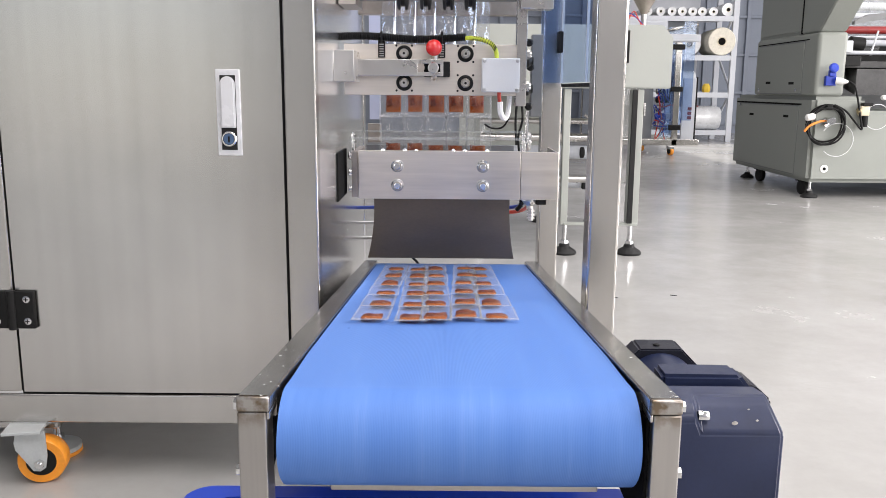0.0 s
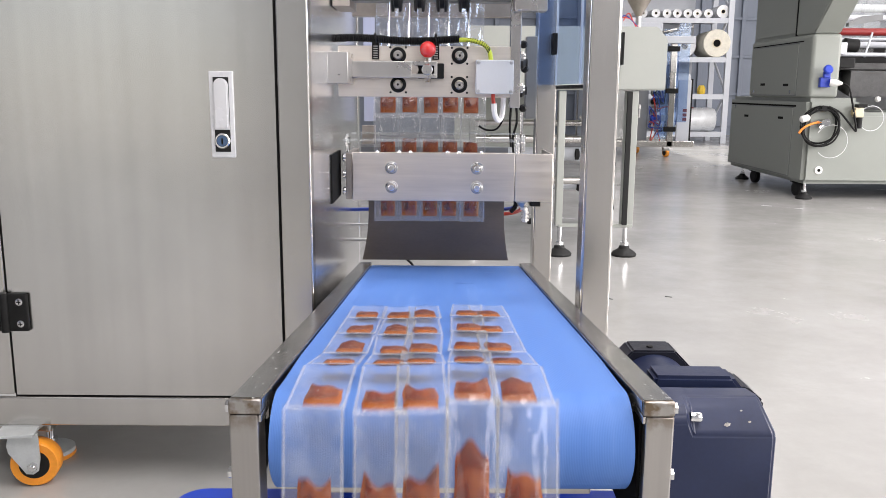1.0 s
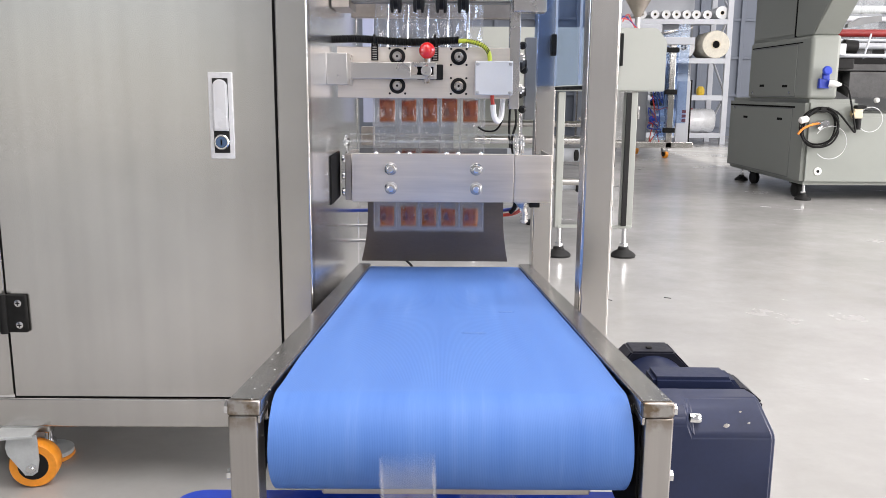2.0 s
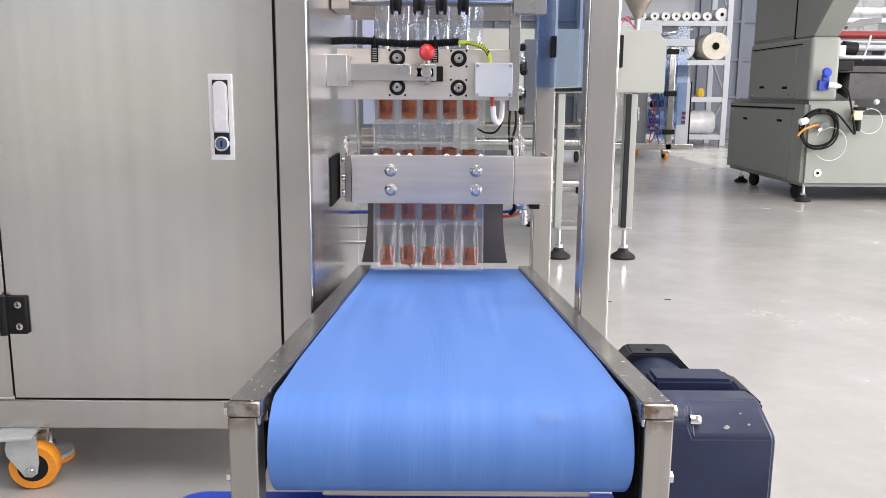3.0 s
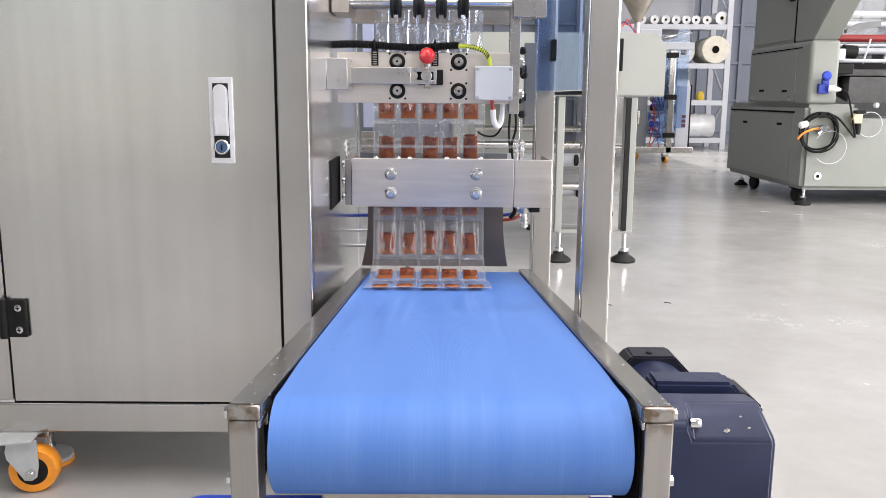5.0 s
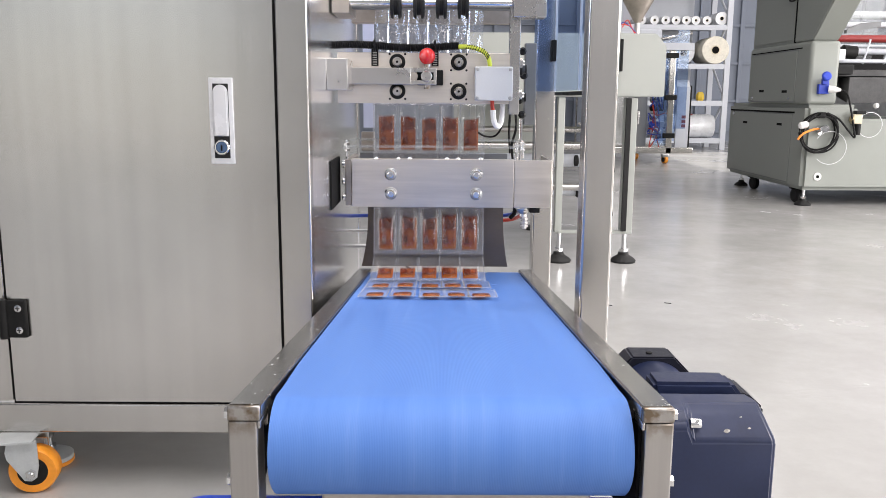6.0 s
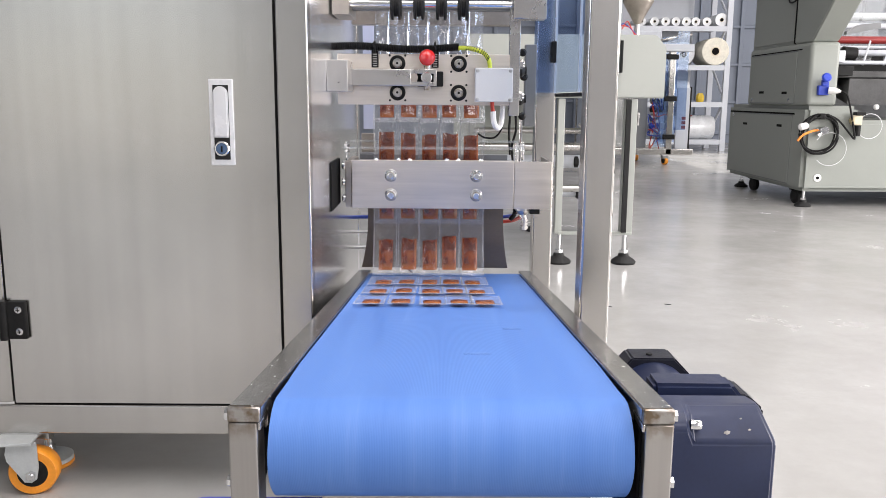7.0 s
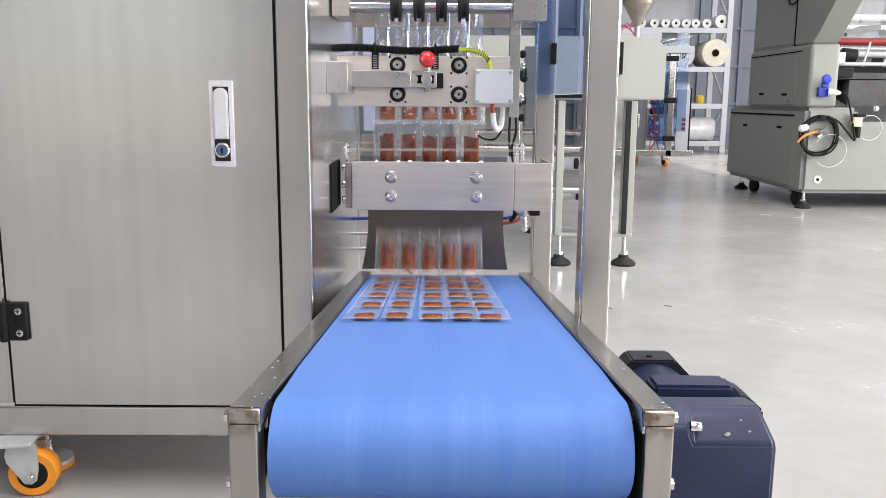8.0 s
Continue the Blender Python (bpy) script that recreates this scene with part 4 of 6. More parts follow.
def conveyor():
    c = thing("conveyor", (0.01, 1.25, 0), "short inclined conveyor with a blue belt and steel frame", "conveyor")
    nose_z = belt_z(0.737) - 0.047
    CONVEYOR.append(c)
    for x0, x1, s in ((-0.185, -0.156, -1), (0.178, 0.2065, 1)):
        y0, y1 = 0.689, 1.86
        bm = B()
        prism(bm, [(y1, rail_z(y1)), (y1, rail_z(y1) - 0.028), (y0 + 0.0305, rail_z(y0 + 0.0305) - 0.028), (y0 + 0.0305, rail_z(y0) - 0.0145), (y0 + 0.0042, rail_z(y0) - 0.0145), (y0 + 0.0042, rail_z(y0 + 0.0042))], x0, x1, "x")
        bmesh.ops.bevel(bm, geom=list(bm.edges), offset=0.0016, segments=2, affect="EDGES")
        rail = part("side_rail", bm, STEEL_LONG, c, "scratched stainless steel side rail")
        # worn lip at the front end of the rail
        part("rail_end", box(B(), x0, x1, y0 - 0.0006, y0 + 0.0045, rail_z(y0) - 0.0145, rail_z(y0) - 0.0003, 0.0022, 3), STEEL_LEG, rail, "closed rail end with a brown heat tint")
        lx = x1 - 0.0028 if s < 0 else x0
        part("rail_lip", box(B(), lx, lx + 0.0028, y0 + 0.0008, y0 + 0.030, rail_z(y0) - 0.0215, rail_z(y0) - 0.0147, 0.0008), STEEL_LONG, rail, "turned down lip of the rail")
        # plate is coloured near black to paint the shade in the gap beside the belt
        part("side_plate", prism(B(), [(0.70, rail_z(0.70) - 0.02), (1.855, rail_z(1.855) - 0.02), (1.855, rail_z(1.855) - 0.085), (0.84, rail_z(0.84) - 0.10), (0.80, rail_z(0.70) - 0.135), (0.70, rail_z(0.70) - 0.135)], x0 + (0.001 if s < 0 else 0.0), x0 + (0.004 if s < 0 else 0.003), "x"), DARK_GAP, c)
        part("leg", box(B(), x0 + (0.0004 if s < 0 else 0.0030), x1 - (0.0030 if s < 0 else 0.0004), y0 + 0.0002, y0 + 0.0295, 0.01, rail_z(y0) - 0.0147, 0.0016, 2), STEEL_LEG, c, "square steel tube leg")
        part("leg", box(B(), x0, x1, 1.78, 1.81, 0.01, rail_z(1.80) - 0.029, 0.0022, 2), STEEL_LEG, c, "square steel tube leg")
        for ly in (0.704, 1.795):
            part("leg_foot", lathe(B(), ((x0 + x1) / 2, ly, 0), (0, 0, 1), [(0.022, 0), (0.022, 0.005), (0.008, 0.012)], 20), RUBBER, c)
        ex = x0 if s < 0 else x1
        for bz in (rail_z(y0) - 0.012, rail_z(y0) - 0.075):
            part("side_bolt", hexagon(B(), (ex, 0.703, bz), (s, 0, 0), 0.0055, 0.005), CHROME, c)
        bx = x1 if s < 0 else x0
        part("bearing_block", lathe(B(), (bx, 0.737, nose_z), (-s, 0, 0), [(0.012, 0), (0.012, 0.006), (0.008, 0.008)], 20), BLACK, c, "black roller bearing")
    # belt: an endless loop round two rollers
    r = 0.046
    nose = Vector((0, 0.737, belt_z(0.737) - r / math.cos(SLOPE) - 0.001))
    tail = Vector((0, BELT_FAR - 0.01, belt_z(BELT_FAR - 0.01) - 0.022))
    loop = []
    for k in range(25):
        a = math.pi / 2 - SLOPE + (math.pi + SLOPE) * k / 24
        loop.append((nose.y + r * math.cos(a), nose.z + r * math.sin(a)))
    for k in range(13):
        a = -math.pi / 2 + math.pi * k / 12
        loop.append((tail.y + 0.02 * math.cos(a), tail.z + 0.02 * math.sin(a)))
    # even steps along the flat top
    ty, tz = loop[-1][0], loop[-1][1]
    ny, nz = loop[0]
    top = [(ty + (ny - ty) * k / 40, tz + (nz - tz) * k / 40) for k in range(1, 40)]
    loop = loop + top
    BELT_LOOP.extend(loop)
    bm = B()
    xs = [-0.1543 + 0.3307 * k / 24 for k in range(25)]

    def inset(y, z):
        """The drum is crowned, so the belt draws in a little under the nose."""
        top = min(1.0, max(0.0, (0.90 - y) / 0.15))
        under = min(1.0, max(0.0, (nose.z - z) / r)) if y < 0.75 else 0.0
        return 1.0 - 0.018 * top * top * (3 - 2 * top) - 0.02 * under ** 2
    outer = [[bm.verts.new((0.011 + (x - 0.011) * inset(y, z), y, z)) for x in xs] for y, z in loop]
    n = len(loop)
    for j in range(n):
        for i in range(24):
            bm.faces.new((outer[j][i], outer[j][i + 1], outer[(j + 1) % n][i + 1], outer[(j + 1) % n][i]))
    bmesh.ops.recalc_face_normals(bm, faces=bm.faces)
    bmesh.ops.solidify(bm, geom=bm.faces[:], thickness=0.002)
    belt = part("belt", bm, BELT, c, "ribbed blue conveyor belt")
    belt.data.shade_smooth()
    part("drive_roller", rod(B(), (-0.152, nose.y, nose.z), (0.174, nose.y, nose.z), r - 0.004, 28), ZINC, c)
    part("roller_axle", rod(B(), (-0.158, nose.y, nose.z), (0.180, nose.y, nose.z), 0.009, 18), ZINC, c)
    part("tail_roller", rod(B(), (-0.152, tail.y, tail.z), (0.174, tail.y, tail.z), 0.0165, 24), ZINC, c)
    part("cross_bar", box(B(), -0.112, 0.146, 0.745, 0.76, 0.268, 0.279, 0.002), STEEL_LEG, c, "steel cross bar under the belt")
    motor(c)


def motor(c):
    x0 = 0.208
    # gearbox housing with a stepped, chamfered outline
    cheek = [(0.7150, 0.250), (0.7150, 0.353), (0.7185, 0.3600), (0.7275, 0.3672), (0.7400, 0.3712), (0.7600, 0.3726), (0.7600, 0.250)]
    face = [(0.7152, 0.262), (0.7152, 0.341), (0.7190, 0.3462), (0.7330, 0.3632), (0.7405, 0.3704), (0.7600, 0.3724), (0.7600, 0.262)]
    slices = [([x0 - 0.0005] * 7, cheek), ([x0 + 0.0195] * 7, cheek), ([x0 + 0.0245] * 7, face), ([0.3060, 0.3060, 0.3050, 0.2990, 0.2965, 0.291, 0.303], face), ([0.3095, 0.3095, 0.3085, 0.3020, 0.2995, 0.293, 0.305], [(p + 0.004 if p < 0.75 else p, q) for p, q in face])]
    bm = B()
    rings = [[bm.verts.new((x, p, q)) for x, (p, q) in zip(xs, outline)] for xs, outline in slices]
    bm.faces.new(rings[0])
    bm.faces.new(rings[-1][::-1])
    for p, q in zip(rings, rings[1:]):
        for i in range(7):
            bm.faces.new((p[i], q[i], q[(i + 1) % 7], p[(i + 1) % 7]))
    bmesh.ops.recalc_face_normals(bm, faces=bm.faces)
    bmesh.ops.bevel(bm, geom=[e for e in bm.edges if e.calc_face_angle(0) > 0.3], offset=0.0018, segments=3, affect="EDGES")
    gear = part("gear_housing", bm, NAVY, c, "navy cast gearbox housing with chips")
    gear.data.shade_smooth()
    part("gear_neck", box(B(), x0 + 0.012, x0 + 0.094, 0.755, 0.775, 0.27, 0.361, 0.002), NAVY_DARK, gear)
    bm = prism(B(), [(x0 + 0.001, 0.28), (x0 + 0.099, 0.28), (x0 + 0.099, 0.352), (x0 + 0.078, 0.378), (x0 + 0.001, 0.3785)], 0.772, 0.808, "y")
    bmesh.ops.bevel(bm, geom=list(bm.edges), offset=0.0035, segments=2, affect="EDGES")
    part("gear_shoulder", bm, NAVY, gear)
    part("lower_lip", box(B(), x0 + 0.018, x0 + 0.093, 0.7205, 0.80, 0.250, 0.2625, 0.002), surface("blue plastic skirt", (0.02, 0.04, 0.22), 0.35), gear)
    for bz in (0.3575, 0.256):
        bm = lathe(B(), (x0 + 0.022, 0.7215 if bz > 0.3 else 0.724, bz), (1, -0.12, 0), [(0.0048, 0), (0.0048, 0.0085), (0.0042, 0.0098), (0.0022, 0.0098), (0.0022, 0.007)], 18)
        part("cap_screw", bm, CHROME, gear, "bright socket screw")
    part("side_cap", lathe(B(), (x0 + 0.0970, 0.741, 0.330), (1, 0, 0), [(0.015, 0), (0.015, 0.0058), (0.012, 0.0075)], 28), NAVY_DARK, gear)
    # round motor can with an octagonal end bell, lying along the conveyor
    cx, cz = x0 + 0.040, 0.3080
    part("motor_can", rod(B(), (cx, 0.806, cz), (cx, 0.935, cz), 0.043, 48), NAVY, c, "dark round motor body")
    bm = B()
    a = 0.0475
    eight = [(cx + a * sx, cz + a * sz) for sx, sz in ((0.52, 1), (1, 0.5), (1, -0.5), (0.52, -1), (-0.52, -1), (-0.8, -0.7), (-0.8, 0.7), (-0.52, 1))]
    prism(bm, eight, 0.925, 0.965, "y")
    bmesh.ops.bevel(bm, geom=list(bm.edges), offset=0.002, segments=2, affect="EDGES")
    bell = part("end_bell", bm, NAVY_DARK, c, "near black motor end bell")
    part("bell_screw", lathe(B(), (cx - 0.002, 0.94, cz + a - 0.001), (0, 0, 1), [(0.004, 0), (0.004, 0.0025), (0.003, 0.003)], 12), BLACK, bell)
    bm = prism(B(), [(x0 + 0.070, 0.30), (x0 + 0.1255, 0.30), (x0 + 0.1255, 0.338), (x0 + 0.108, 0.353), (x0 + 0.070, 0.353)], 0.812, 0.862, "y")
    bmesh.ops.bevel(bm, geom=list(bm.edges), offset=0.0025, segments=2, affect="EDGES")
    part("terminal_box", bm, NAVY_DARK, c, "black terminal box")
    for px, pz, r in ((0.0555, 0.3510, 0.0028), (0.0765, 0.3530, 0.0014), (0.0705, 0.3610, 0.0012), (0.090, 0.275, 0.0012)):
        bm = B()
        bmesh.ops.create_icosphere(bm, subdivisions=1, radius=r, matrix=Matrix.Translation((x0 + px, 0.7148 + max(0.0, pz - 0.3455) * 0.89, pz)) @ Matrix.Diagonal((1.2, 0.12, 0.8, 1)))
        part("paint_chip", bm, SATIN, gear)


conveyor()


def tote():
    t = thing("tote", (0.0, 0.82, 0), "low blue plastic tote standing under the conveyor", "tote")
    part("tote_floor", box(B(), -0.24, 0.20, 0.775, 0.865, 0.0, 0.004), BLUE_TOTE, t)
    for a, b, c, d in ((-0.244, -0.24, 0.775, 0.865), (0.20, 0.204, 0.775, 0.865), (-0.244, 0.204, 0.771, 0.775), (-0.244, 0.204, 0.865, 0.869)):
        part("tote_wall", box(B(), a, b, c, d, 0, 0.195, 0.001), BLUE_TOTE, t)
    bm = B()
    n = 6
    for lo, hi, cut in ((0.192, 0.203, 0.03),):
        out = []
        for cx, cy, a0 in ((0.224 - cut, 0.882 - cut, 0), (-0.29 + cut, 0.882 - cut, 90), (-0.29 + cut, 0.745 + cut, 180), (0.224 - cut, 0.745 + cut, 270)):
            for k in range(n + 1):
                a = radians(a0 + 90 * k / n)
                out.append((cx + cut * math.cos(a), cy + cut * math.sin(a)))
        inner = [(-0.033 + (x + 0.033) * 0.88, 0.8135 + (y - 0.8135) * 0.62) for x, y in out]
        rings = [[bm.verts.new((x, y, z)) for x, y in o] for o, z in ((out, lo), (out, hi), (inner, hi), (inner, lo))]
        k = len(out)
        for p, q in zip(rings, rings[1:] + rings[:1]):
            for i in range(k):
                bm.faces.new((p[i], p[(i + 1) % k], q[(i + 1) % k], q[i]))
        bmesh.ops.recalc_face_normals(bm, faces=bm.faces)
    part("tote_rim", bm, BLUE_TOTE, t, "rounded blue rim")


tote()

# ---- machines and shelving further back ----


def level_foot(parent, x, y, top):
    bm = lathe(B(), (x, y, 0), (0, 0, 1), [(0.048, 0), (0.05, 0.008), (0.044, 0.016), (0.022, 0.03), (0.02, 0.04), (0.012, 0.042)], 28)
    f = part("levelling_foot", bm, RUBBER, parent, "black levelling foot")
    bm = rod(B(), (x, y, 0.038), (x, y, top), 0.009, 14)
    hexagon(bm, (x, y, 0.043), (0, 0, 1), 0.016, 0.012)
    part("foot_spindle", bm, CHROME, f)


def feeder_machine():
    m = thing("feeder_frame", (0.6, 3.6, 0), "pale grey machine frame with rollers on levelling feet", "machine frame")
    bm = prism(B(), [(0.10, 0.655), (0.862, 0.655), (0.862, 0.846), (0.822, 0.893), (0.10, 0.893)], 3.27, 4.2, "y")
    bmesh.ops.bevel(bm, geom=list(bm.edges), offset=0.004, segments=2, affect="EDGES")
    part("control_box", bm, PALE, m, "pale grey sheet metal housing")
    for x, y in ((0.455, 3.28), (0.716, 3.28), (0.455, 4.1), (0.716, 4.1), (0.12, 3.6)):
        bm = box(B(), x, x + (0.048 if x > 0.6 else 0.028), y, y + 0.04, 0.12, 0.652, 0.003)
        part("leg", bm, PALE, m)
        level_foot(m, x + 0.022, y + 0.02, 0.17)
    part("leg_channel", box(B(), 0.718, 0.736, 3.262, 3.2795, 0.13, 0.65), RUBBER, m)
    part("foot_rail", box(B(), 0.468, 0.762, 3.275, 3.30, 0.118, 0.130, 0.002), PALE, m)
    part("leg_clip", box(B(), 0.765, 0.772, 3.28, 3.30, 0.55, 0.60, 0.001), SATIN, m)
    for z, y, r in ((0.52, 3.5, 0.012), (0.455, 3.45, 0.016), (0.29, 3.4, 0.014), (0.37, 3.8, 0.03), (0.24, 3.7, 0.02)):
        part("roller", rod(B(), (0.14, y, z), (0.64, y, z), r, 18), SATIN if r < 0.02 else WHITE_STEEL, m, "bright roller")
        part("roller_knob", lathe(B(), (0.60, y - 0.01, z), (1, 0, 0), [(0.02, 0), (0.026, 0.006), (0.026, 0.02), (0.014, 0.03)], 18), RUBBER, m)
    part("back_panel", box(B(), 0.06, 0.50, 3.95, 3.97, 0.30, 0.654, 0.003), PALE, m, "pale back panel")
    part("swing_arm", tube(B(), smooth_line([(0.56, 3.42, 0.55), (0.60, 3.42, 0.50), (0.58, 3.42, 0.42), (0.60, 3.42, 0.32)]), 0.006), SATIN, m)
    part("arm_block", box(B(), 0.585, 0.61, 3.41, 3.43, 0.55, 0.63, 0.002), WHITE_STEEL, m)
    for z in (0.42, 0.36, 0.18):
        part("clamp_knob", lathe(B(), (0.69, 3.42, z), (0, -1, 0), [(0.016, 0), (0.022, 0.006), (0.022, 0.018), (0.012, 0.026)], 16), RUBBER, m, "black clamp knob")
    # hopper standing on the housing
    hop = part("hopper", lathe(B(), (0.808, 3.55, 0.955), (0, 0, 1), [(0.012, 0), (0.060, 0.085), (0.063, 0.09), (0.063, 0.25)], 28), STEEL_WORN, m, "small steel hopper cone")
    part("hopper_post", rod(B(), (0.69, 3.55, 0.893), (0.69, 3.55, 1.1), 0.012, 12), STEEL_WORN, m)
    part("hopper_spout", rod(B(), (0.808, 3.55, 0.88), (0.808, 3.55, 0.957), 0.011, 14), SATIN, hop)
    part("control_column", box(B(), 0.68, 0.69, 3.24, 3.268, 0.75, 0.87, 0.001), BLACK, m)
    for k, (col, dx) in enumerate(((RED_WIRE, 0.0), (BLUE_WIRE, 0.02), (RED_WIRE, 0.035))):
        part("air_hose", tube(B(), smooth_line([(0.68 + dx, 3.4, 0.925), (0.70 + dx, 3.4, 0.937 + 0.008 * k), (0.745 + dx * 0.4, 3.4, 0.93 - 0.008 * k), (0.77 + dx * 0.5, 3.4, 0.894)]), 0.0022, 6), col, m)


feeder_machine()


def steel_machine():
    """A far packing machine with blue guards, on casters."""
    m = thing("guarded_machine", (2.2, 8.9, 0), "tall packing machine with blue acrylic guards on orange casters", "packing machine")
    for x, y in ((2.28, 8.5), (2.5, 9.4), (1.5, 8.5), (1.5, 9.4)):
        part("frame_post", box(B(), x, x + 0.06, y, y + 0.06, 0.10, 1.16, 0.005), STEEL, m)
    for y in (8.5, 9.4):
        part("base_beam", box(B(), 1.5, 2.56, y, y + 0.06, 0.098, 0.16, 0.005), STEEL, m)
    part("top_beam", box(B(), 1.5, 2.50, 8.44, 8.5, 1.12, 1.19, 0.005), WHITE_STEEL, m)
    part("upper_housing", box(B(), 1.6, 2.25, 8.75, 9.3, 1.17, 1.34, 0.01), WHITE_STEEL, m)
    part("roof_plate", prism(B(), [(2.05, 1.19), (2.5, 1.28), (2.5, 1.31), (2.05, 1.21)], 8.55, 9.3, "y"), STEEL, m)
    part("inner_cabinet", box(B(), 1.5, 2.12, 8.7, 9.3, 0.165, 1.0, 0.005), STEEL_SIDE, m)
    part("front_guard", box(B(), 2.15, 2.275, 8.49, 8.5, 0.18, 1.1, 0.001), BLUE_ACRYLIC, m, "blue acrylic guard door")
    part("side_guard", box(B(), 2.35, 2.47, 8.515, 8.52, 0.35, 1.32, 0.001), BLUE_ACRYLIC, m, "blue acrylic side guard")
    part("inner_guard", box(B(), 2.33, 2.5, 9.0, 9.01, 0.2, 1.3, 0.001), BLUE_ACRYLIC, m)
    panel = part("white_panel", box(B(), 2.40, 2.53, 8.60, 8.63, 0.10, 0.77, 0.003), WHITE_STEEL, m, "white side panel")
    part("panel_edge", box(B(), 2.5305, 2.545, 8.598, 8.632, 0.10, 0.78, 0.002), BLACK, panel)
    for k in range(3):
        part("red_print", box(B(), 2.455, 2.495, 8.596, 8.5995, 0.36 + 0.045 * k, 0.39 + 0.045 * k), RED_PAINT, panel, "red bars of unreadable print")
    rnd = random.Random(9)
    for k in range(26):
        bx, bz, bw, bh = rnd.uniform(2.0, 2.42), rnd.uniform(0.2, 1.12), rnd.uniform(0.02, 0.07), rnd.uniform(0.015, 0.06)
        by = rnd.uniform(8.62, 8.85)
        part("inner_part", box(B(), bx, bx + bw, by, by + 0.05, bz, bz + bh, 0.004), (WHITE_STEEL, SATIN, BLUE_PLUG, BLACK, SATIN, WHITE_STEEL)[k % 6], m)
    part("dark_column", box(B(), 2.00, 2.10, 8.60, 8.68, 0.165, 1.0, 0.004), GREY_MID, m)
    for z in (1.07, 0.66, 0.28):
        part("guard_clamp", box(B(), 2.24, 2.36, 8.47, 8.51, z - 0.025, z + 0.025, 0.006), BLACK, m, "black guard clamp")
    for k in range(9):
        z = 0.98 - 0.085 * k
        mat = (SATIN, BLACK, SATIN, BLUE_PLUG)[k % 4]
        part("drive_part", lathe(B(), (2.13, 8.62, z), (1, 0, 0), [(0.02, 0), (0.035, 0.01), (0.035, 0.06 + 0.03 * (k % 3)), (0.02, 0.1)], 14), mat, m)
    random.seed(4)
    for k in range(10):
        z = random.uniform(0.3, 0.8)
        a = [(2.1 + random.uniform(0, 0.18), 8.56 + random.uniform(0, 0.05), z + random.uniform(-0.1, 0.1) * j) for j in range(4)]
        part("air_hose", tube(B(), smooth_line(a, 5), 0.006, 6), (BLUE_WIRE, RED_WIRE, BLACK, BLUE_WIRE)[k % 4], m)
    for x, y in ((2.28, 8.48), (2.10, 9.0), (1.55, 8.5)):
        f = part("caster_fork", box(B(), x - 0.035, x + 0.035, y - 0.01, y + 0.07, 0.06, 0.098, 0.01), ZINC, m)
        part("tyre", lathe(B(), (x - 0.018, y + 0.02, 0.043), (1, 0.35, 0), [(0.03, 0), (0.043, 0.004), (0.043, 0.032), (0.03, 0.036)], 24), ORANGE, f, "orange caster tyre")
        part("hub", lathe(B(), (x - 0.021, y + 0.019, 0.043), (1, 0.35, 0), [(0.028, 0), (0.03, 0.003), (0.03, 0.04), (0.028, 0.043)], 20), BLACK, f)


steel_machine()

SHELF_Z = (0.145, 0.62, 1.08, 1.56)
SX0, SX1, SY0, SY1 = 2.05, 3.66, 10.8, 11.5


def shelf_rack():
    s = thing("shelf_rack", (2.9, 11.1, 0), "tall white steel shelf rack holding film rolls", "shelf rack")
    for x in (SX0, SX1 - 0.07):
        for y in (SY0, SY1 - 0.05):
            part("upright", box(B(), x, x + 0.07, y, y + 0.05, 0, 2.3, 0.004), WHITE_STEEL, s)
    for z in SHELF_Z + (2.1,):
        sh = part("shelf", box(B(), SX0 + 0.071, SX1 - 0.071, SY0 + 0.006, SY1 - 0.006, z - 0.02, z, 0.002), WHITE_STEEL, s)
        part("shelf_beam", box(B(), SX0 + 0.072, SX1 - 0.072, SY0 - 0.004, SY0 + 0.0055, z - 0.06, z + 0.004, 0.002), WHITE_STEEL, sh)
    for k in range(4):
        a, b = (SY0 + 0.05, SY1 - 0.05) if k % 2 else (SY1 - 0.05, SY0 + 0.05)
        part("brace", rod(B(), (SX1 - 0.035, a, 0.15 + 0.5 * k), (SX1 - 0.035, b, 0.62 + 0.5 * k), 0.016, 8), WHITE_STEEL, s)
    part("back_panel", box(B(), SX0 + 0.08, SX1 - 0.3, SY1 - 0.03, SY1 - 0.02, 0.2, 2.05), WHITE_STEEL, s)


def film_roll(x, y, z, r, length, mat, label, tilt=0):
    t = thing("film_roll", (x, y, z - r), label, "film roll", "film rolls on the shelf rack")
    d = Vector((math.sin(radians(tilt)), math.cos(radians(tilt)), 0))
    c = Vector((x, y, z))
    part("winding", lathe(B(), c, d, [(r * 0.3, 0.004), (r * 0.96, 0), (r, 0.01), (r, length - 0.01), (r * 0.96, length), (r * 0.3, length - 0.004)], 36), mat, t)
    part("core", lathe(B(), c - d * 0.002, d, [(r * 0.33, 0), (r * 0.33, 0.004), (r * 0.27, 0.006), (r * 0.27, length)], 28), CREAM, t, "cardboard core")
    part("core_hole", lathe(B(), c - d * 0.004, d, [(r * 0.26, 0), (r * 0.26, 0.003)], 24), DARK_GAP, t)


